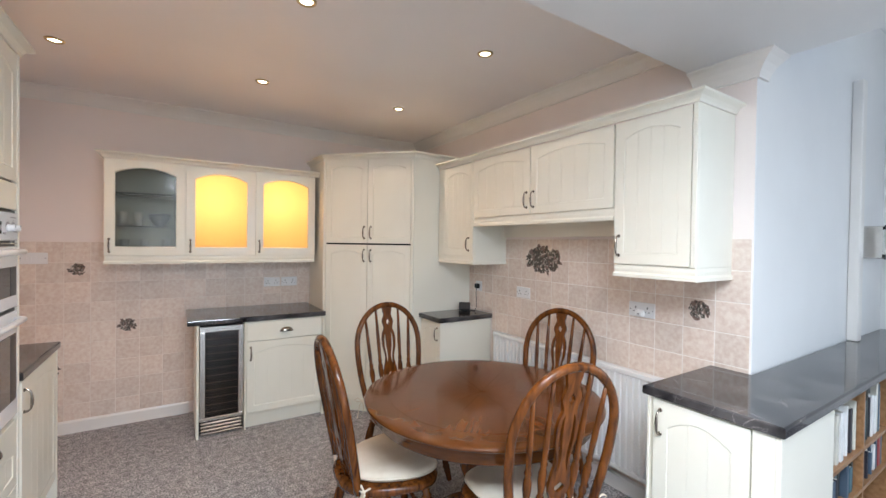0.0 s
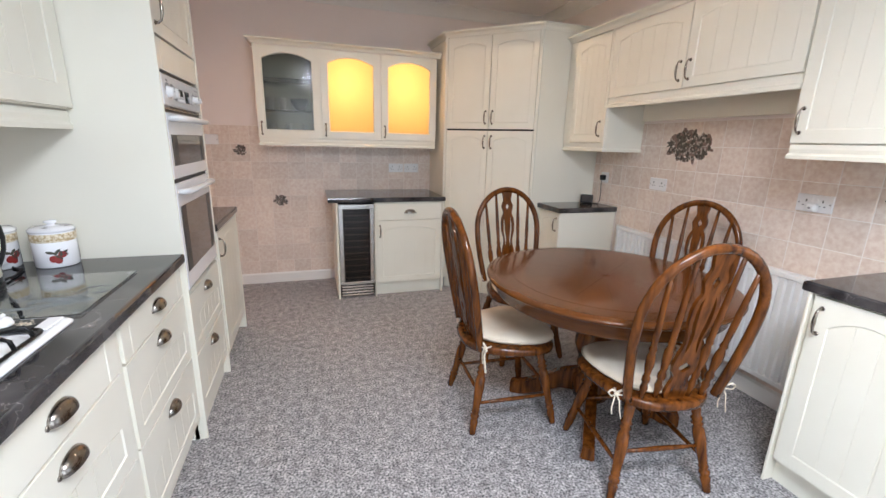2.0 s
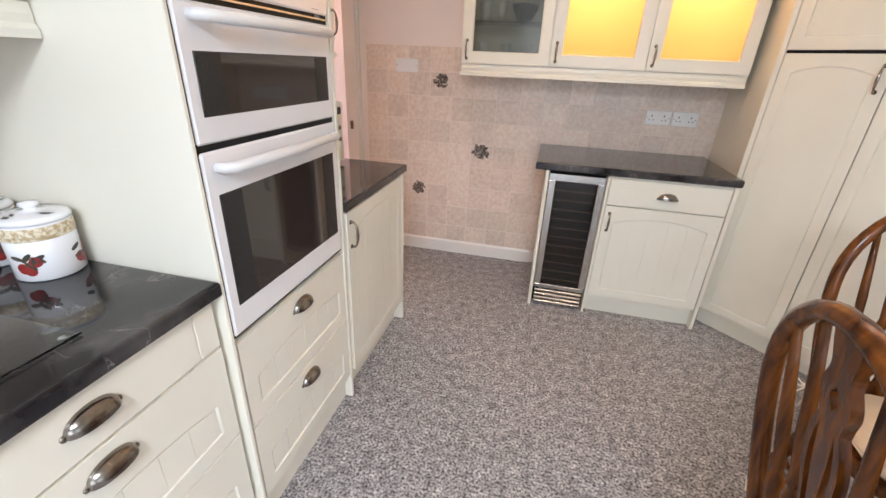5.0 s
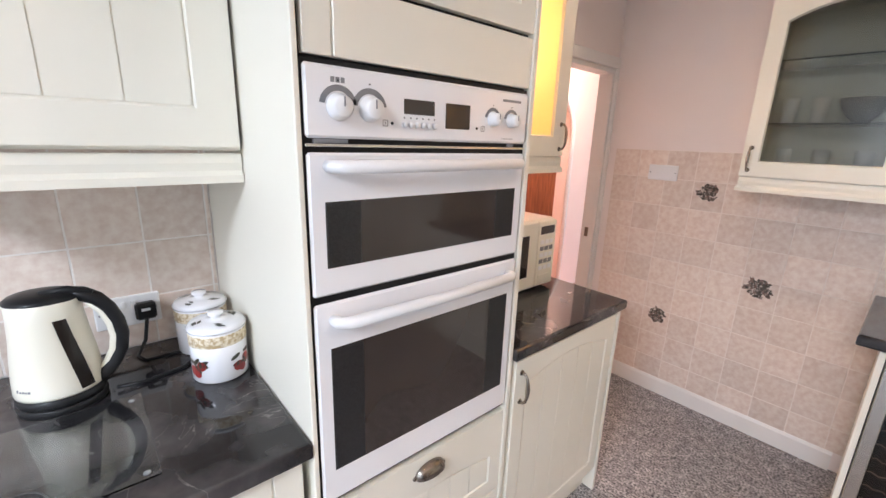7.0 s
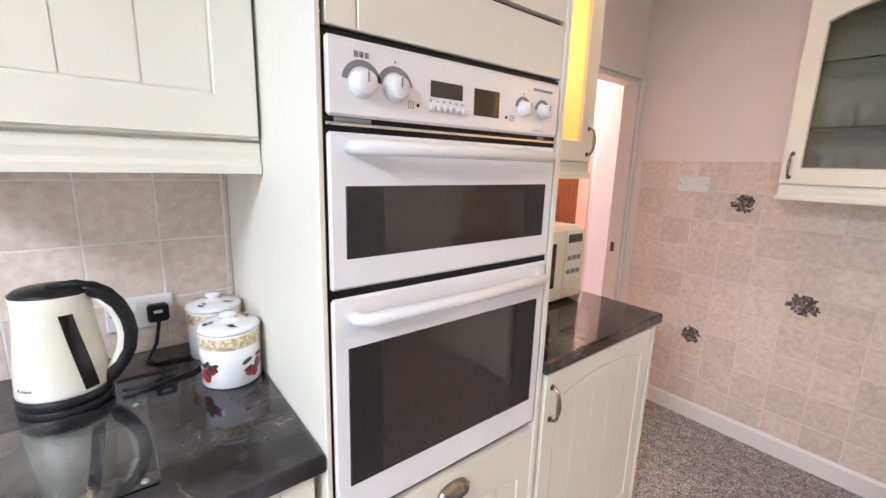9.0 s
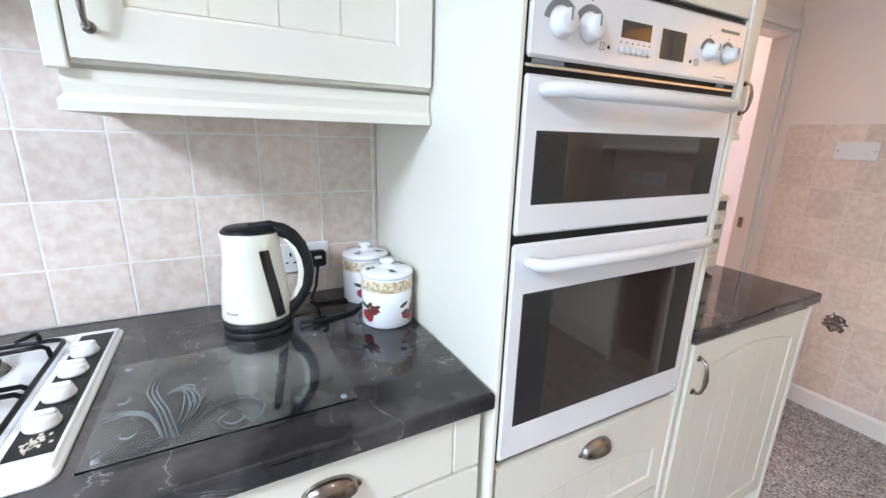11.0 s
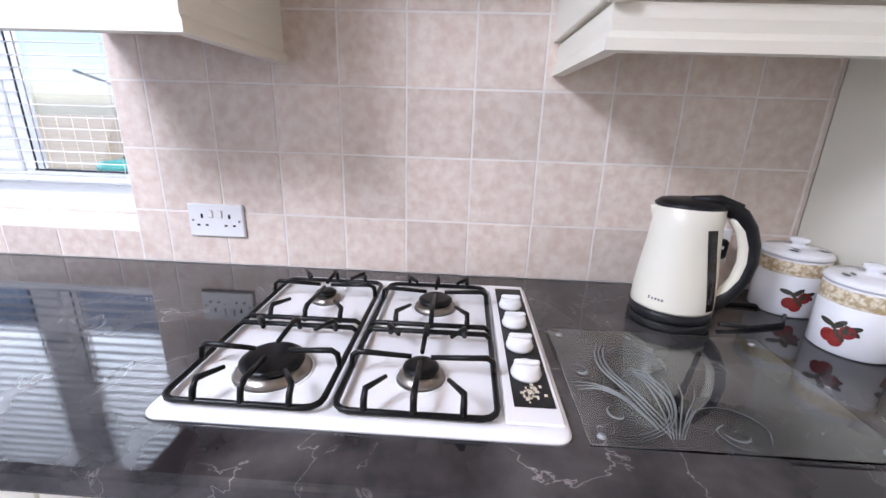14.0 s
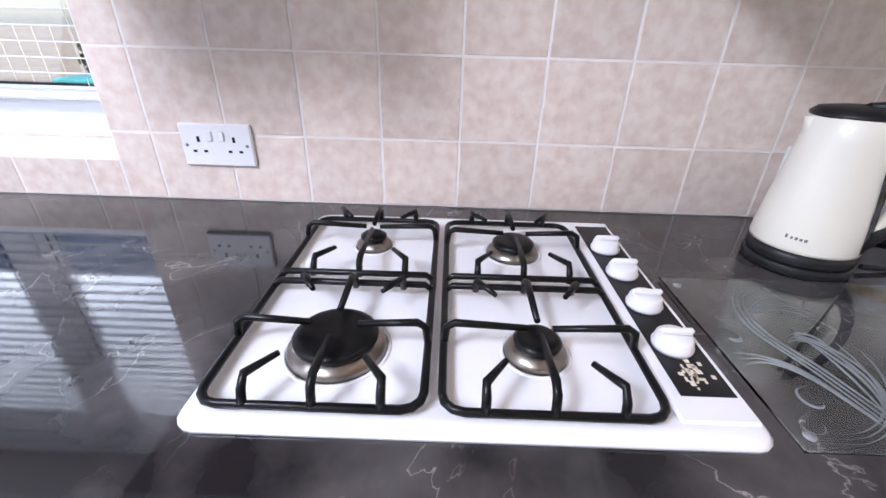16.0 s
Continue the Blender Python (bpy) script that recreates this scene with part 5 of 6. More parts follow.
def dining_chair():
    c = thing("dining_chair", pose(0, 0, 0), "varnished oak hoop-back dining chair with fretted splat", "chair", "chairs round the table")
    bm = bmesh.new()
    rings = []
    for k, z in ((0.90, 0.396), (0.985, 0.408), (1.0, 0.428), (0.985, 0.440), (0.92, 0.444), (0.5, 0.438)):
        rings.append([bm.verts.new((x, y - 0.006, z)) for x, y in seat_outline(k * 1.06)])
    for a, b in zip(rings, rings[1:]):
        for i in range(len(a)):
            j = (i + 1) % len(a)
            bm.faces.new((a[i], a[j], b[j], b[i])).smooth = True
    bm.faces.new(list(reversed(rings[0])))
    bm.faces.new(rings[-1])
    part("seat", bm, WOOD, c)
    pts = [hoop_point(s) for s in np.linspace(0, 1, 41)]
    part("backrest_hoop", tube(bmesh.new(), pts, 0.0185, 10), WOOD, c)
    part("splat", splat_mesh(), WOOD, c, "pierced vase-shaped splat")
    for x0, x1 in ((-0.068, -0.082), (-0.125, -0.162), (0.068, 0.082), (0.125, 0.162)):
        best = min(np.linspace(0.2, 0.8, 121), key=lambda s: abs(hoop_point(s).x - x1))
        part("spindle", turned((x0, -0.180, 0.44), hoop_point(best), SPIN), WOOD, c)
    feet = {}
    for sx, sy in ((-1, -1), (1, -1), (-1, 1), (1, 1)):
        top, foot = Vector((0.135 * sx, 0.14 * sy, 0.412)), Vector((0.215 * sx, 0.215 * sy, 0.0))
        feet[sx, sy] = (foot, top)
        part("leg", turned(foot, top, LEG, 12), WOOD, c)

    def on(sx, sy, z):
        f, t = feet[sx, sy]
        return f + (t - f) * (z / t.z)

    for sx in (-1, 1):
        part("stretcher", turned(on(sx, -1, 0.15), on(sx, 1, 0.15), BAR, 8), WOOD, c)
    part("stretcher", turned(on(-1, 1, 0.20), on(1, 1, 0.20), BAR, 8), WOOD, c)
    part("stretcher", turned(on(-1, -1, 0.20), on(1, -1, 0.20), BAR, 8), WOOD, c)
    return c


def seat_cushion():
    u = thing("seat_cushion", pose(0, 0, 0), "cream calico seat cushion tied to the chair", "cushion", "cushions on the chairs")
    bm = bmesh.new()
    rings = []
    rnd = random.Random(3)
    for k, z in ((0.80, 0.446), (0.90, 0.449), (0.935, 0.462), (0.92, 0.474), (0.84, 0.484), (0.6, 0.489), (0.3, 0.486), (0.1, 0.485)):
        rings.append([bm.verts.new((x + rnd.uniform(-1, 1) * 0.0015, y, z + 0.003 * math.sin(7 * x / 0.1) * math.cos(5 * y / 0.1) * (z > 0.47))) for x, y in seat_outline(k, 40, 0.022)])
    for a, b in zip(rings, rings[1:]):
        for i in range(len(a)):
            j = (i + 1) % len(a)
            bm.faces.new((a[i], a[j], b[j], b[i])).smooth = True
    bm.faces.new(list(reversed(rings[0])))
    bm.faces.new(rings[-1])
    pad = part("pad", bm, CUSHION, u)
    part("piping", tube(bmesh.new(), [(x, y, 0.463) for x, y in seat_outline(0.94, 40, 0.022)], 0.0035, 6, True), CUSHION, pad)
    for s in (-1, 1):
        p = Vector((0.226 * s, -0.170, 0.463))
        bm = bmesh.new()
        for k, (dx, dz) in enumerate(((0.045, 0.012), (-0.04, 0.014))):
            loop = [p, p + Vector((dx * 0.6, -0.012, dz + 0.010)), p + Vector((dx, -0.014, dz)), p + Vector((dx * 0.7, -0.016, dz - 0.016)), p + Vector((0, -0.004, -0.004))]
            tube(bm, loop, 0.0045, 6, False, 0.5)
        tube(bm, [p, p + Vector((0.012, -0.012, -0.03)), p + Vector((0.020, -0.010, -0.075)), p + Vector((0.030, -0.008, -0.11))], 0.0048, 6, False, 0.5)
        tube(bm, [p, p + Vector((-0.012, -0.012, -0.025)), p + Vector((-0.016, -0.010, -0.06)), p + Vector((-0.010, -0.008, -0.085))], 0.0048, 6, False, 0.5)
        lathe(bm, [(0, -0.009), (0.009, -0.004), (0.010, 0.003), (0, 0.009)], Matrix.Translation(p + Vector((0, -0.006, 0))), 8)
        tube(bm, [p + Vector((-0.012 * s, 0.03, 0.0)), p], 0.004, 6)
        part("tie", bm, CUSHION, u, "knotted calico tie")
    return u


CHAIRS = ((0.925, 3.235, -10), (0.515, 3.775, -94), (0.915, 4.335, 180), (1.545, 3.755, 108))
chair, cushion = dining_chair(), seat_cushion()
for k, (cx, cy, yaw) in enumerate(CHAIRS):
    m = pose(cx, cy, 0, 0, 0, yaw)
    if k == 0:
        chair.matrix_basis, cushion.matrix_basis = m, m
    else:
        copy_thing(chair, m)
        copy_thing(cushion, m)

# ---- hob ----


def hob():
    HX0, HX1, HY0, HY1 = -1.513, -1.006, 2.658, 3.228
    Z = 0.9002
    h = thing("gas_hob", pose(0, 0, Z), "white enamel four-burner gas hob with black pan supports", "gas hob")
    bm = bmesh.new()
    out = [((HX0, HY0), 0), ((HX1, HY0), 0), ((HX1, HY1), 0), ((HX0, HY1), 0)]
    rings = []
    for inset, z in ((0.0, 0.0), (0.0, 0.004), (0.004, 0.008), (0.012, 0.010), (0.020, 0.0095), (0.030, 0.006), (0.05, 0.0055)):
        x0, x1, y0, y1 = HX0 + inset, HX1 - inset, HY0 + inset, HY1 - inset
        r = 0.022
        ring_ = []
        for cx, cy, a0 in ((x1 - r, y1 - r, 0), (x0 + r, y1 - r, 90), (x0 + r, y0 + r, 180), (x1 - r, y0 + r, 270)):
            ring_ += [bm.verts.new((cx + r * math.cos(radians(a0 + q)), cy + r * math.sin(radians(a0 + q)), z)) for q in (0, 22.5, 45, 67.5, 90)]
        rings.append(ring_)
    for a, b in zip(rings, rings[1:]):
        for i in range(20):
            j = (i + 1) % 20
            bm.faces.new((a[i], a[j], b[j], b[i])).smooth = True
    bm.faces.new(rings[-1])
    bm.faces.new(list(reversed(rings[0])))
    part("hob_plate", bm, ENAMEL, h)
    strip = part("control_strip", box(-1.497, -1.028, 3.142, 3.221, 0.008, 0.0135, 0.004), ENAMEL, h)
    part("control_panel", box(-1.476, -1.060, 3.156, 3.214, 0.0135, 0.0145, 0.0003), BLACK, strip, "glossy black control panel")
    for x in (-1.382, -1.302, -1.219, -1.137):
        k = part("knob", lathe(bmesh.new(), [(0.023, 0.0146), (0.024, 0.019), (0.0225, 0.0215), (0.021, 0.029), (0.018, 0.032), (0, 0.032)], pose(x, 3.182, 0), 24), WHITE_PLASTIC, strip, "white control knob")
        part("grip", box(x - 0.004, x + 0.004, 3.162, 3.202, 0.0318, 0.041, 0.003), WHITE_PLASTIC, k)
    rnd = random.Random(2)
    bm = bmesh.new()
    for _ in range(26):
        x, y = rnd.gauss(-1.095, 0.010), rnd.gauss(3.184, 0.009)
        cbox(bm, x, x + rnd.uniform(0.003, 0.009), y, y + rnd.uniform(0.002, 0.006), 0.0145, 0.0149, 0.0001)
    tagged(part("worn_print", bm, CUSHION, strip, "worn pale print on the panel"), kind="stuff")
    ALU = material("burner_alloy", (0.26, 0.235, 0.21), 0.32, 1.0, (0.36, 0.32, 0.28), 30.0, 3.0, 0.05, 90.0)
    for x, y, r in ((-1.124, 2.788, 0.048), (-1.386, 2.787, 0.021), (-1.376, 3.024, 0.034), (-1.126, 3.020, 0.027)):
        b = part("burner", lathe(bmesh.new(), [(r + 0.016, 0.0050), (r + 0.0135, 0.0066), (r + 0.011, 0.0066), (r + 0.0106, 0.0054)], pose(x, y, 0), 32), ENAMEL, h, "round raised burner well")
        part("burner_ring", lathe(bmesh.new(), [(r + 0.0105, 0.0064), (r + 0.008, 0.0125), (r + 0.0035, 0.017), (r - 0.004, 0.021)], pose(x, y, 0), 32), ALU, b, "dull alloy burner ring")
        part("burner_cap", lathe(bmesh.new(), [(r, 0.021), (r + 0.001, 0.026), (r - 0.004, 0.030), (r - 0.010, 0.0305), (0, 0.031)], pose(x, y, 0), 32), IRON, b, "black burner cap")
    for y0, y1, bs in ((2.674, 2.894, ((-1.124, 2.788, 0.048), (-1.386, 2.787, 0.021))), (2.912, 3.132, ((-1.376, 3.024, 0.034), (-1.126, 3.020, 0.027)))):
        x0, x1 = -1.468, -1.026
        ps = part("pan_support", bmesh.new(), IRON, h, "black pan support rack")
        bm = bmesh.new()
        r = 0.0048
        q = 0.022
        loop = []
        for cx, cy, a0 in ((x1 - q, y1 - q, 0), (x0 + q, y1 - q, 90), (x0 + q, y0 + q, 180), (x1 - q, y0 + q, 270)):
            loop += [(cx + q * math.cos(radians(a0 + g)), cy + q * math.sin(radians(a0 + g)), 0.018) for g in (0, 30, 60, 90)]
        tube(bm, loop, r, 8, True)
        xm = (x0 + x1) / 2
        for dx in (-0.013, 0.013):
            tube(bm, [(xm + dx, y0, 0.018), (xm + dx, y0 + 0.01, 0.026), (xm + dx, y1 - 0.01, 0.026), (xm + dx, y1, 0.018)], r, 8)
        top = 0.046
        for bx, by, br in bs:
            xa, xb = (x0, xm - 0.013) if bx < xm else (xm + 0.013, x1)
            for y_edge, s in ((y0, 1), (y1, -1)):
                tip = by - s * (br * 0.55)
                part("prong", tube(bmesh.new(), [(bx, y_edge, 0.018), (bx, y_edge + s * 0.003, top - 0.006), (bx, y_edge + s * 0.012, top), (bx, tip, top - 0.004)], [r, r, r, r * 0.8], 8, False), IRON, ps)
            for x_edge, s in ((xa, 1), (xb, -1)):
                tip = bx - s * (br * 0.5)
                part("prong", tube(bmesh.new(), [(x_edge, by, 0.020), (x_edge + s * 0.005, by, top - 0.006), (x_edge + s * 0.016, by, top), (tip, by, top - 0.004)], [r, r, r, r * 0.8], 8, False), IRON, ps)
                for sy in (-1, 1):
                    yy = by + sy * 0.066
                    part("prong", tube(bmesh.new(), [(x_edge, yy, 0.020), (x_edge + s * 0.004, yy, top - 0.012), (x_edge + s * 0.014, yy, top - 0.002), (x_edge + s * 0.045, yy - sy * 0.022, top - 0.003)], [r, r, r, r * 0.7], 8, False), IRON, ps)
        me = mesh_of("pan_support", bm, IRON)
        ps.data = me
    return h


hob()


def extractor():
    e = thing("cooker_hood", pose(-1.31, 2.65, 1.69, 0, 0, 90), "slim pale cooker hood between the wall cabinets", "cooker hood")
    part("case", box(0.0, 0.61, 0.0, 0.285, 0.0, 0.09, 0.006), WHITE_PLASTIC, e)
    part("filter", box(0.04, 0.57, 0.03, 0.26, -0.004, 0.0, 0.001), STEEL, e)
    part("front_flap", box(0.0, 0.61, -0.012, -0.0005, 0.004, 0.53, 0.003), CREAM, e)


extractor()

# ---- kettle, canisters, board ----


def kettle():
    k = thing("kettle", pose(-1.388, 3.511, 0.9005, 0, 0, -14) @ Matrix.Diagonal((1, 1, 1.015, 1)), "cream and black cordless jug kettle on its base", "kettle")
    part("power_base", lathe(bmesh.new(), [(0.0, 0.0), (0.0765, 0.0), (0.0785, 0.005), (0.0785, 0.016), (0.0765, 0.018), (0, 0.018)], None, 32, 0.92, 1.0), BLACK, k)
    prof = [(0.0, 0.040), (0.0760, 0.040), (0.0770, 0.046), (0.0755, 0.075), (0.071, 0.12), (0.0655, 0.165), (0.062, 0.205), (0.0615, 0.240), (0.058, 0.242), (0.0, 0.238)]
    body = part("jug", lathe(bmesh.new(), prof, None, 40, 0.92, 1.0), CREAM_PLASTIC, k)
    part("jug_foot", lathe(bmesh.new(), [(0.0, 0.0185), (0.075, 0.0185), (0.0775, 0.024), (0.077, 0.0398), (0, 0.0398)], None, 40, 0.92, 1.0), BLACK, k)
    bm = bmesh.new()
    lathe(bm, [(0.062, 0.2385), (0.063, 0.243), (0.055, 0.250), (0.03, 0.254), (0, 0.255)], None, 32, 0.9, 1.0)
    tube(bm, [(0, 0.0, 0.244), (0, 0.045, 0.248), (0, 0.085, 0.240)], [0.02, 0.022, 0.014], 10, False, 0.5)
    part("lid", bm, BLACK, k, "black hinged lid")
    part("spout", tube(bmesh.new(), [(0, -0.052, 0.205), (0, -0.058, 0.222), (0, -0.061, 0.237)], [0.006, 0.009, 0.009], 12, False, 0.7), CREAM_PLASTIC, k)
    arc = [(0, 0.040, 0.244), (0, 0.066, 0.241), (0, 0.088, 0.228), (0, 0.106, 0.205), (0, 0.118, 0.174), (0, 0.122, 0.142), (0, 0.116, 0.106), (0, 0.100, 0.076), (0, 0.083, 0.056), (0, 0.070, 0.045)]
    hd = part("handle", tube(bmesh.new(), arc, [0.016, 0.0165, 0.0155, 0.0145, 0.014, 0.014, 0.014, 0.0145, 0.016, 0.018], 12), BLACK, k, "black curved handle")
    part("handle_lining", tube(bmesh.new(), [(x, y - 0.0125, z - 0.003) for x, y, z in arc[2:-1]], 0.0108, 10), CREAM_PLASTIC, hd)
    bm = bmesh.new()
    rows = []
    for z, r in ((0.048, 0.0774), (0.08, 0.0757), (0.12, 0.0722), (0.165, 0.0667), (0.205, 0.0629)):
        rows.append([bm.verts.new((0.92 * r * math.cos(radians(g)), r * math.sin(radians(g)), z)) for g in (a0 + (0.2 - z) * 115 for a0 in (23, 30, 37, 44))])
    for a, b in zip(rows, rows[1:]):
        for i in range(3):
            bm.faces.new((a[i], a[i + 1], b[i + 1], b[i]))
    bmesh.ops.solidify(bm, geom=bm.faces[:], thickness=0.0012)
    part("water_gauge", bm, DARK_GLASS, k, "dark water level window")
    bm = bmesh.new()
    for i, (u, h) in enumerate(((0, 0.006), (6, 0.004), (11, 0.0045), (16, 0.004), (21, 0.0045))):
        g = radians(-44 + u * 0.9)
        cbox(bm, 0.0705 * math.cos(g) - 0.0004, 0.0705 * math.cos(g) + 0.0012, 0.0768 * math.sin(g), 0.0768 * math.sin(g) + 0.004, 0.062, 0.062 + h, 0.0002)
    part("maker_mark", bm, GREY_PLASTIC, k, "small grey maker's mark")
    # flex and plug
    c = thing("kettle_flex", pose(XW, 3.692, 1.006), "black kettle flex and plug in the wall socket", "power cable")
    part("plug", box(0.010, 0.038, -0.024, 0.024, -0.022, 0.026, 0.006), BLACK, c)
    part("fuse_label", box(0.038, 0.0386, -0.010, 0.010, 0.004, 0.012, 0.0002), WHITE_PLASTIC, c)
    part("cord", tube(bmesh.new(), [(0.03, 0.0, -0.018), (0.034, -0.004, -0.04), (0.048, -0.012, -0.075), (0.085, -0.035, -0.1005), (0.12, -0.02, -0.1015), (0.12, 0.05, -0.1015), (0.16, 0.095, -0.1015), (0.215, 0.05, -0.1015), (0.235, -0.03, -0.1015), (0.235, -0.09, -0.097)], 0.0046, 8), BLACK, c)


kettle()


def canisters():
    BAND = material("straw_band", (0.50, 0.37, 0.20), 0.4, 0, (0.80, 0.72, 0.56), 120.0, 2.0, 0.1, 150.0, 0, (0.4, 0.6))
    RED = material("painted_fruit_red", (0.22, 0.015, 0.02), 0.3, 0, (0.32, 0.04, 0.03), 40.0, 3.0)
    LEAFP = material("painted_leaf_dark", (0.03, 0.035, 0.025), 0.3, 0, (0.07, 0.065, 0.045), 40.0, 3.0)
    rnd = random.Random(8)

    def one(m):
        c = thing("canister", m, "white pottery canister painted with red fruit and lid", "canister", "fruit-painted canisters")
        R, H = 0.064, 0.128
        part("pot", lathe(bmesh.new(), [(0, 0), (R - 0.004, 0), (R, 0.004), (R, H - 0.002), (R - 0.004, H), (0, H)], None, 40), ENAMEL, c)
        part("painted_band", lathe(bmesh.new(), [(R + 0.0004, H - 0.034), (R + 0.0008, H - 0.033), (R + 0.0008, H - 0.006), (R + 0.0004, H - 0.005)], None, 40), BAND, c, "straw-coloured woven band")
        lid = part("lid", lathe(bmesh.new(), [(0, H + 0.0005), (R + 0.002, H + 0.0005), (R + 0.003, H + 0.006), (R - 0.004, H + 0.014), (0.03, H + 0.019), (0.012, H + 0.021), (0.011, H + 0.025), (0.019, H + 0.031), (0.017, H + 0.037), (0, H + 0.039)], None, 40), ENAMEL, c)
        for q in range(4):
            a = q * 1.57 + 0.5
            bm = bmesh.new()
            for _ in range(3):
                g = a + rnd.uniform(-0.3, 0.3)
                rr = rnd.uniform(0.036, 0.05)
                cz = H + 0.0178 - (rr - 0.03) * 0.16
                u = Vector((math.cos(g + 1), math.sin(g + 1), 0)) * 0.012
                v = Vector((-u.y, u.x, 0)) * 0.4
                p = Vector((rr * math.cos(g), rr * math.sin(g), cz + 0.0022))
                bm.faces.new([bm.verts.new(w) for w in (p - u, p + v, p + u, p - v)])
            part("painted_leaf", bm, LEAFP, lid)

        def patch(a, z, w, h, mat, name, tilt=0.0):
            bm = bmesh.new()
            vs = []
            for i in range(14):
                t = 2 * math.pi * i / 14
                du, dz = w * math.cos(t), h * math.sin(t)
                du, dz = du * math.cos(tilt) - dz * math.sin(tilt), du * math.sin(tilt) + dz * math.cos(tilt)
                g = a + du / R
                vs.append(bm.verts.new(((R + 0.001) * math.cos(g), (R + 0.001) * math.sin(g), z + dz)))
            bm.faces.new(vs)
            part(name, bm, mat, c)

        for a in (-0.75, 0.95, 2.6):
            patch(a - 0.16, 0.034, 0.013, 0.013, RED, "painted_fruit")
            patch(a + 0.22, 0.048, 0.012, 0.012, RED, "painted_fruit")
            patch(a + 0.02, 0.026, 0.011, 0.010, RED, "painted_fruit")
            for k in range(6):
                patch(a + rnd.uniform(-0.32, 0.34), 0.058 + rnd.uniform(-0.024, 0.014), 0.0135, 0.0052, LEAFP, "painted_leaf", rnd.uniform(-1, 1))
        return c

    c = one(pose(-1.310, 3.812, 0.9005, 0, 0, -20))
    copy_thing(c, pose(-1.485, 3.810, 0.9005, 0, 0, 24))


canisters()


def chopping_board():
    x0, x1, y0, y1 = -1.312, -1.006, 3.246, 3.643
    b = thing("glass_board", pose(0, 0, 0.9004), "clear glass worktop saver etched with white scrolls", "chopping board")
    for x in (x0 + 0.02, x1 - 0.02):
        for y in (y0 + 0.02, y1 - 0.02):
            part("foot", lathe(bmesh.new(), [(0.006, 0), (0.006, 0.002), (0, 0.0021)], pose(x, y, 0), 10), GREY_PLASTIC, b, "small rubber foot")
    g = part("glass", box(x0, x1, y0, y1, 0.0022, 0.0062, 0.001), BOARD_GLASS, b)
    g.visible_shadow = False
    z = 0.0064

    def stroke(pts, wide):
        """An etched line through points given as shares of the board's width and depth."""
        p = [Vector((x1 - (x1 - x0) * v, y0 + (y1 - y0) * u)) for u, v in pts]
        p = [2 * p[0] - p[1]] + p + [2 * p[-1] - p[-2]]
        line = []
        for i in range(1, len(p) - 2):
            for t in np.linspace(0, 1, 8, endpoint=False):
                a, b, c, d = p[i - 1], p[i], p[i + 1], p[i + 2]
                q = 0.5 * (2 * b + (c - a) * t + (2 * a - 5 * b + 4 * c - d) * t * t + (3 * b - a - 3 * c + d) * t ** 3)
                line.append((q.x, q.y, z))
        n = len(line)
        part("scroll", tube(bmesh.new(), line, [0.0005 + wide * math.sin(math.pi * (i + 0.5) / n) for i in range(n)], 6, False, 0.12), ETCH, g)

    def curl(u, v, r, a0, turn, wide):
        stroke([(u + r * (1 - t) * math.cos(a0 + turn * t), v + 1.3 * r * (1 - t) * math.sin(a0 + turn * t)) for t in np.linspace(0, 0.85, 12)], wide)

    for k in range(3):
        d = 0.018 * k
        stroke([(0.04, 0.03 + d), (0.18, 0.04 + d), (0.30, 0.14 + d), (0.37 - d, 0.32), (0.35 - d, 0.48), (0.28, 0.56 - d), (0.23, 0.50)], 0.0011)
        stroke([(0.27 + d, 0.08), (0.22 + d, 0.34), (0.16 + d, 0.58), (0.19 + d, 0.78), (0.28 + d, 0.92 - d)], 0.0012)
        stroke([(0.25, 0.10 + d), (0.19, 0.30 + d), (0.11, 0.38 + d), (0.02, 0.36 + 2 * d)], 0.0009)
        stroke([(0.20 + d, 0.70 + d), (0.29, 0.80 - 2 * d), (0.38, 0.82 - 3 * d), (0.45, 0.74 - 4 * d)], 0.0010)
    for k in range(6):
        stroke([(0.27 + 0.008 * k, 0.06), (0.30 + 0.02 * k, 0.22), (0.31 + 0.035 * k, 0.42 - 0.02 * k), (0.29 + 0.05 * k, 0.62 - 0.045 * k)], 0.0008)
    stroke([(0.33, 0.12), (0.43, 0.26), (0.55, 0.28), (0.62, 0.17), (0.58, 0.04)], 0.0024)
    stroke([(0.58, 0.04), (0.48, 0.03), (0.44, 0.12), (0.49, 0.18)], 0.0018)
    for u, v, r, a0, turn, wide in ((0.14, 0.20, 0.055, 0.4, 7.5, 0.0011), (0.07, 0.53, 0.05, 2.6, -6.5, 0.0026), (0.30, 0.52, 0.06, 5.0, 7.0, 0.0010), (0.40, 0.60, 0.045, 1.0, -6.8, 0.0012), (0.51, 0.12, 0.05, 3.3, 6.5, 0.0014), (0.06, 0.10, 0.04, 0.0, -6.0, 0.0010), (0.36, 0.90, 0.03, 4.0, 6.0, 0.0016)):
        curl(u, v, r, a0, turn, wide)


chopping_board()

# ---- sockets, switches and small things ----


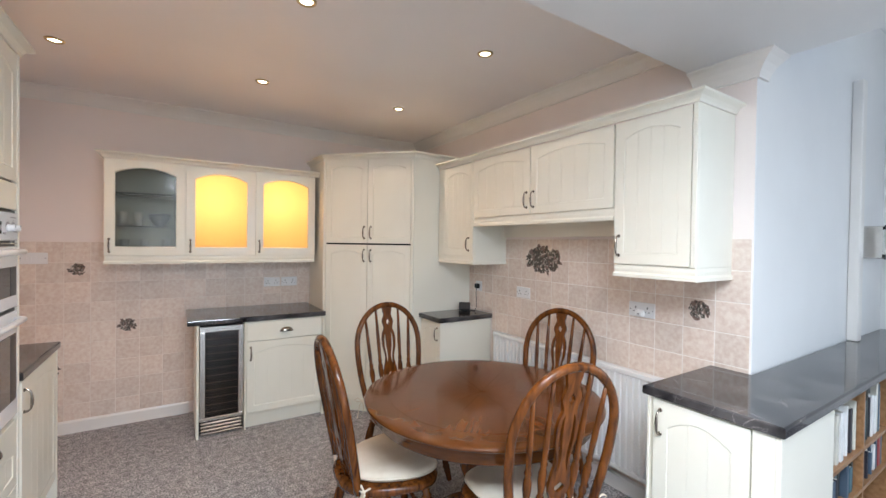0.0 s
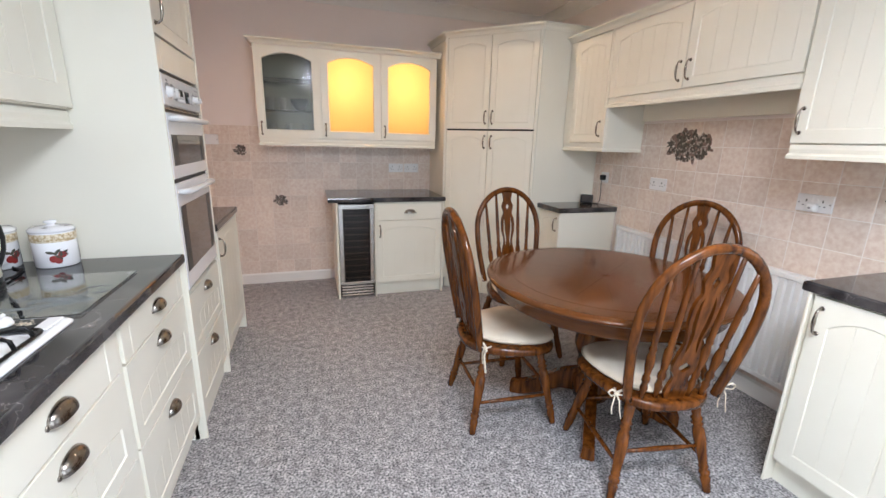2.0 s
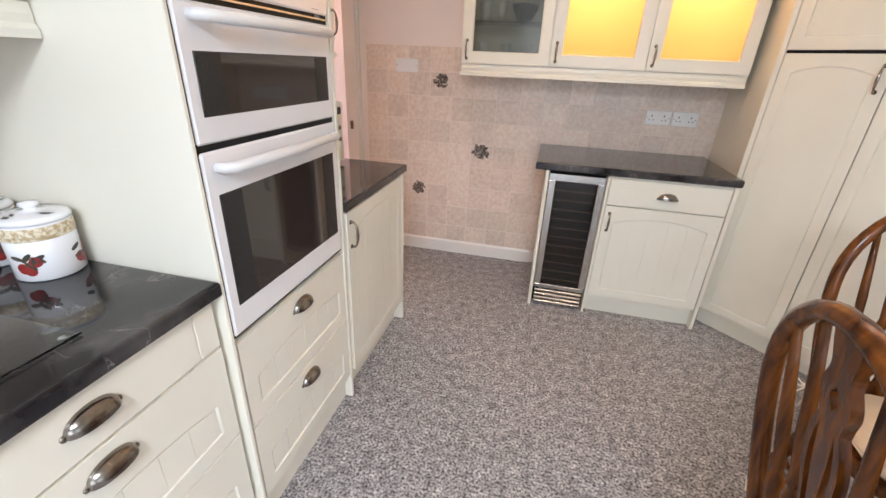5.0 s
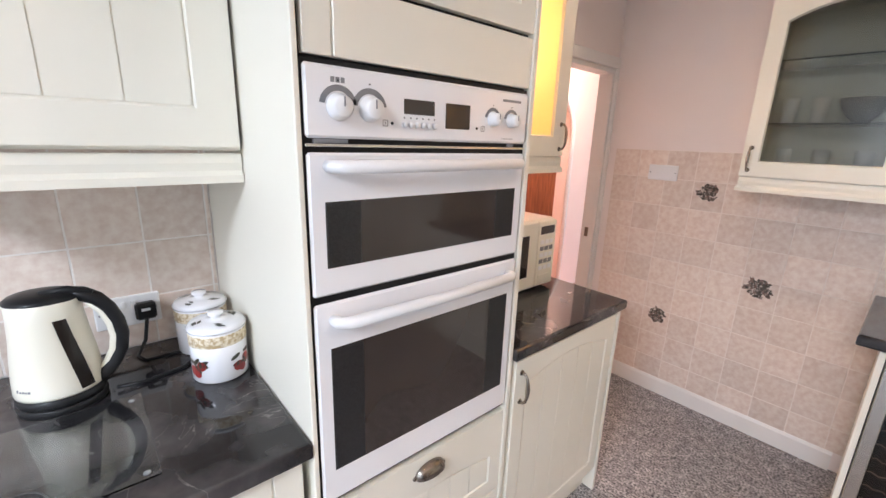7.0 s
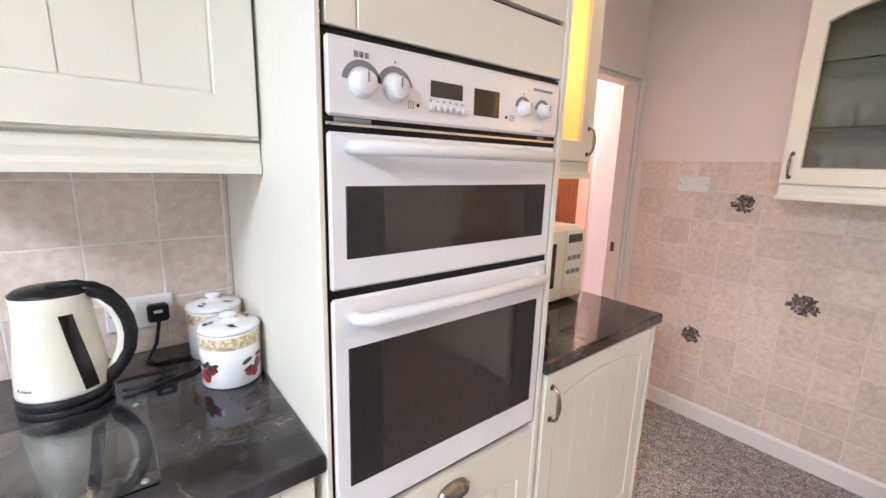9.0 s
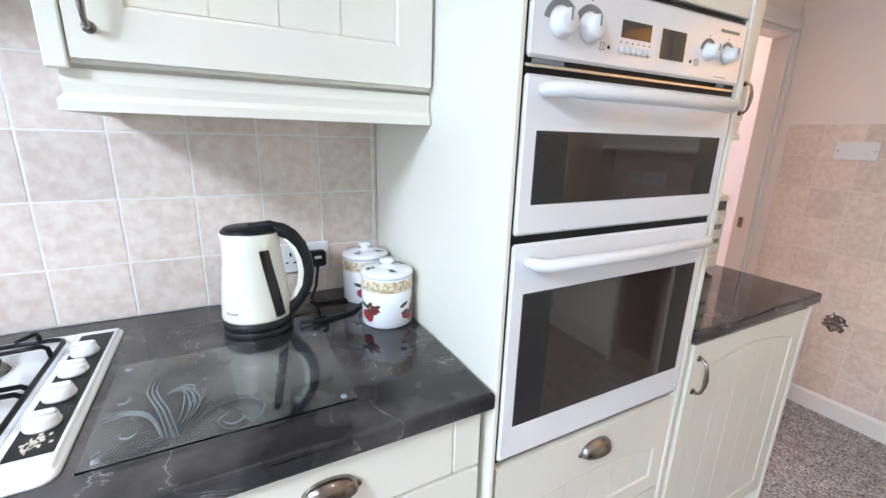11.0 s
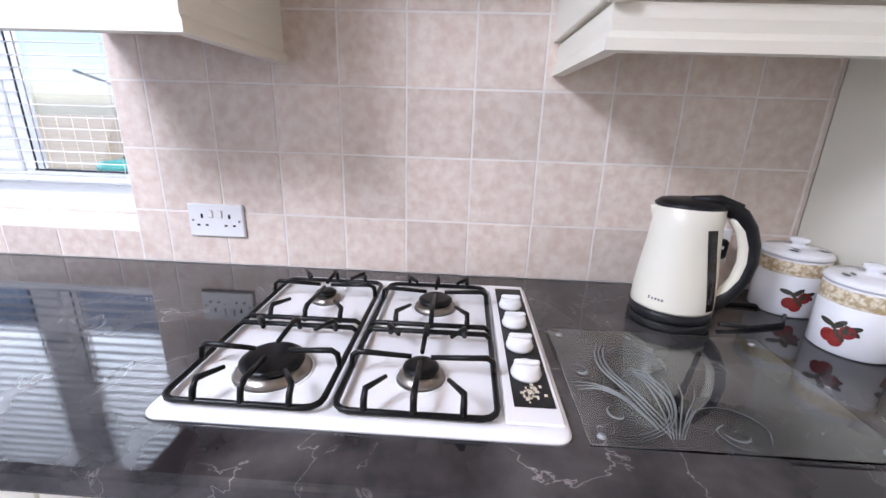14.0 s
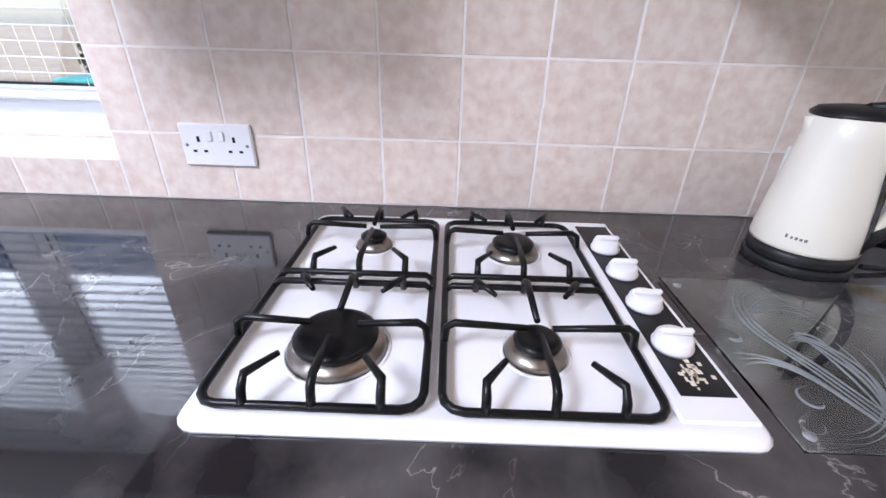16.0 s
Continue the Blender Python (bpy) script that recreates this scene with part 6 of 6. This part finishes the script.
def wall_plate(m, w, label, kind="socket", switched=True):
    s = thing("wall_socket" if kind == "socket" else "light_switch", m, label, "wall socket" if kind == "socket" else "light switch", "wall sockets" if kind == "socket" else "")
    p = part("plate", box(-w / 2, w / 2, -0.009, 0, -0.043, 0.043, 0.003), WHITE_PLASTIC, s)
    n = 2 if w > 0.1 else 1
    if kind == "socket":
        for k in range(n):
            u = (k - (n - 1) / 2) * 0.072
            for dx, z, a, b in ((0, 0.012, 0.004, 0.008), (-0.011, -0.012, 0.0055, 0.0035), (0.011, -0.012, 0.0055, 0.0035)):
                part("pin_hole", box(u + dx - a / 2 * 1.4, u + dx + a / 2 * 1.4, -0.0096, -0.0089, z - b / 2 * 1.4, z + b / 2 * 1.4, 0.0002), BLACK, p)
            if switched:
                v = u + (0.024 if k == 0 else -0.024) if n == 2 else u
                part("rocker", box(v - 0.006, v + 0.006, -0.0125, -0.009, 0.008, 0.029, 0.002), WHITE_PLASTIC, p)
    else:
        for u in (-0.036, -0.012, 0.012, 0.036):
            part("rocker", box(u - 0.006, u + 0.006, -0.012, -0.009, -0.012, 0.012, 0.002), WHITE_PLASTIC, p)
    for u in (-w / 2 + 0.012, w / 2 - 0.012):
        part("screw", lathe(bmesh.new(), [(0.0035, 0), (0.003, 0.001), (0, 0.001)], pose(u, -0.009, 0, 90), 8), GREY_PLASTIC, p)
    return s


TW = 0.0085
wall_plate(pose(XW + TW, 2.441, 1.021, 0, 0, 90), 0.146, "white double switched socket above the hob")
wall_plate(pose(XW + TW, 3.655, 1.012, 0, 0, 90), 0.146, "white double socket behind the kettle")
wall_plate(pose(0.42, YN - TW, 1.115), 0.146, "white double socket over the wine cooler worktop")
wall_plate(pose(0.575, YN - TW, 1.115), 0.146, "white double socket over the wine cooler worktop")
wall_plate(pose(-1.235, YN - TW, 1.35), 0.160, "white four-gang light switch on the tiles", "switch")
wall_plate(pose(XE - TW, 4.356, 1.125, 0, 0, -90), 0.150, "white double socket above the radiator", "socket", False)
wall_plate(pose(XE - TW, 3.365, 1.13, 0, 0, -90), 0.160, "white double socket with a white charger in it")
wall_plate(pose(XE - TW, 4.93, 1.125, 0, 0, -90), 0.09, "white single socket with a black plug in it")
ch = thing("usb_charger", pose(XE - TW - 0.0095, 3.36, 1.112, 0, 0, -90), "white plug-in charger in the socket", "charger")
part("body", box(-0.024, 0.024, -0.038, 0, -0.02, 0.02, 0.009), WHITE_PLASTIC, ch)
part("port", box(-0.006, 0.006, -0.0385, -0.0375, -0.006, 0.002, 0.0003), GREY_PLASTIC, ch)
pl = thing("black_plug", pose(XE - TW - 0.0095, 4.93, 1.123, 0, 0, -90), "black plug with a thin cable to the display", "plug")
part("body", box(-0.023, 0.023, -0.030, 0, -0.02, 0.022, 0.005), BLACK, pl)
part("cable", tube(bmesh.new(), [(0, -0.02, -0.02), (0.005, -0.03, -0.06), (0.02, -0.035, -0.12), (0.012, -0.03, -0.19), (0.0, -0.04, -0.2205), (-0.04, -0.10, -0.2205)], 0.0025, 6), BLACK, pl)
sm = thing("energy_display", pose(1.845, 4.985, 0.9005, 0, 0, -38), "small black energy display on the worktop", "display unit")
part("stand", box(-0.03, 0.03, 0.0, 0.045, 0, 0.012, 0.003), BLACK, sm)
part("case", box(-0.05, 0.05, -0.004, 0.012, 0.0, 0.072, 0.005), BLACK, sm, "", pose(0, 0, 0.004, -14))
part("screen", box(-0.043, 0.043, -0.0052, -0.0038, 0.010, 0.064, 0.0005), DARK_GLASS, sm, "", pose(0, 0, 0.004, -14))

# far end beyond the worktop
structure("trim_post", box(3.38, 3.46, YB - 0.06, YB - 0.004, 0.901, 2.60, 0.006), TRIMW, "white boxed-in pipe against the wall", "boxing")
fb = thing("wall_box", pose(3.60, YB - 0.006, 1.44), "grey metal box with black edging on the far wall", "wall box")
part("case", box(0, 0.30, -0.12, 0, 0, 0.22, 0.008), STEEL, fb)
part("edging", box(-0.004, 0.304, -0.126, -0.1205, -0.004, 0.03, 0.002), BLACK, fb)
part("edging", box(-0.004, 0.304, -0.126, -0.1205, 0.195, 0.224, 0.002), BLACK, fb)

# ---- decorated tiles: small printed fruit baskets ----


def motif(name, m, w, h, seed, label):
    rnd = random.Random(seed)
    dark = material("transfer_dark", (0.055, 0.046, 0.040), 0.25, 0, (0.13, 0.115, 0.095), 60.0, 3.0)
    mid = material("transfer_brown", (0.16, 0.10, 0.085), 0.25, 0, (0.26, 0.19, 0.16), 60.0, 3.0)
    pale = material("transfer_pale", (0.34, 0.29, 0.26), 0.25, 0, (0.45, 0.40, 0.36), 60.0, 3.0)
    t = thing(name, m, label, "decorated tile", "fruit basket tiles")
    n = int(26 + 260 * w)
    for mat, nm, off, cnt, sz in ((mid, "basket_print", -0.0003, n // 2, 0.30), (dark, "leaf_print", -0.0006, n, 0.17), (pale, "highlight_print", -0.0009, n // 2, 0.09)):
        bm = bmesh.new()
        for _ in range(cnt):
            a, r = rnd.uniform(0, 6.283), rnd.random() ** 0.6 * 0.8
            cx, cz = w / 2 * r * math.cos(a), h / 2 * r * math.sin(a)
            L, W = sz * h * rnd.uniform(0.6, 1.2), sz * h * rnd.uniform(0.3, 0.6)
            g = rnd.uniform(0, 3.14)
            y = off - rnd.uniform(0, 0.0002)
            vs = []
            for i in range(8):
                q = 2 * math.pi * i / 8
                u, v = L / 2 * math.cos(q), W / 2 * math.sin(q)
                x, z = cx + u * math.cos(g) - v * math.sin(g), cz + u * math.sin(g) + v * math.cos(g)
                vs.append(bm.verts.new((x, y, z)))
            f = bm.faces.new(vs)
            f.normal_update()
            if f.normal.y > 0:
                f.normal_flip()
        tagged(part(nm, bm, mat, t, "", None, False), kind="stuff")
    return t


motif("fruit_tile", pose(-0.988, YN - TW - 0.0002, 1.261), 0.118, 0.112, 1, "tile printed with a dark fruit bunch")
motif("fruit_tile", pose(-0.676, YN - TW - 0.0002, 0.806), 0.142, 0.118, 2, "tile printed with a dark fruit basket")
motif("fruit_tile", pose(-1.134, YN - TW - 0.0002, 0.503), 0.116, 0.112, 3, "tile printed with a dark fruit bunch")
motif("fruit_tile", pose(XE - TW - 0.0002, 4.157, 1.392, 0, 0, -90), 0.40, 0.235, 4, "large printed fruit basket across several tiles")
motif("fruit_tile", pose(XE - TW - 0.0002, 3.053, 1.170, 0, 0, -90), 0.125, 0.115, 5, "tile printed with a dark fruit basket")

# ---- tiling: every tile its own piece, grout sheet behind ----
P, GAP = 0.1565, 0.0032
_tiles = {}


def tile_at(parent, m, w, h):
    key = (round(w, 3), round(h, 3))
    if key not in _tiles:
        bm = bmesh.new()
        cbox(bm, 0, w, -0.0082, -0.002, 0, h, 0.0018)
        _tiles[key] = mesh_of("tile", bm, TILE)
    ob = new("tile", _tiles[key])
    ob.parent = parent
    ob.matrix_basis = m
    return ob


def tiling(name, parent, m, u0, u1, v0, v1, ju, jv, holes=(), gap=GAP, grout=GROUT):
    """Tiles on a wall frame m (x along, front -y), from u0 to u1 and v0 to v1, with joints through ju and jv."""
    rnd = random.Random(name)
    us = [u0] + [u for u in (ju + P * k for k in range(-60, 60)) if u0 + 0.012 < u < u1 - 0.012] + [u1]
    vs = [v0] + [v for v in (jv + P * k for k in range(-60, 60)) if v0 + 0.012 < v < v1 - 0.012] + [v1]
    sheet = bmesh.new()
    for a, b in zip(us, us[1:]):
        for c, d in zip(vs, vs[1:]):
            mu, mv = (a + b) / 2, (c + d) / 2
            if any(h0 < mu < h1 and g0 < mv < g1 for h0, h1, g0, g1 in holes):
                continue
            cbox(sheet, a, b, -0.0072, 0.0, c, d, 0.0001)
            lift = m @ pose(a + gap / 2, rnd.uniform(-0.0003, 0.0002), c + gap / 2)
            tile_at(parent, lift, b - a - gap, d - c - gap)
    g = part("grout", sheet, grout, parent, "pale grout joints", m)
    return g


tiling("tiles_west", W_WEST, pose(XW, 0, 0, 0, 0, 90), WIN[1], 3.883, 0.901, 1.98, 3.244, 1.042)
tiling("tiles_below_sill", W_WEST, pose(XW, 0, 0, 0, 0, 90), 0.95, WIN[1] - 0.0005, 0.901, WIN[2] - 0.0015, 3.244, 1.042)
tiling("tiles_beside_oven", W_WEST, pose(XW, 0, 0, 0, 0, 90), 4.504, 5.24, 0.901, 1.44, 3.244, 1.042)
tiling("tiles_north", W_NORTH, pose(0, YN, 0), -1.535, 0.774, 0.1, 1.475, -1.535, 1.475, ((-0.19, 0.72, 0.0, 0.86), (-0.8, 0.7, 1.376, 1.6)), 0.0028, GROUT_PINK)
tiling("tiles_east", W_EAST, pose(XE, 0, 0, 0, 0, -90), -4.744, -2.821, 0.1, 1.545, -2.975, 1.545, (), 0.0026)
tiling("tiles_east_corner", W_EAST, pose(XE, 0, 0, 0, 0, -90), -5.083, -4.7445, 0.901, 1.545, -2.975, 1.545)
# tiled window sill
sill = structure("window_ledge", box(XW - 0.125, XW - 0.001, WIN[0] + 0.002, WIN[1] - 0.002, WIN[2] + 0.0005, WIN[2] + 0.004, 0.001), GROUT, "pink beige tiled window ledge", "ledge")
for k in range(8):
    y = WIN[0] + 0.004 + k * P
    w = min(P, WIN[1] - 0.004 - y) - GAP
    if w > 0.03:
        ob = tile_at(sill, pose(XW - 0.122, y, WIN[2] + 0.0065, -90, 0, 90), w, 0.122)
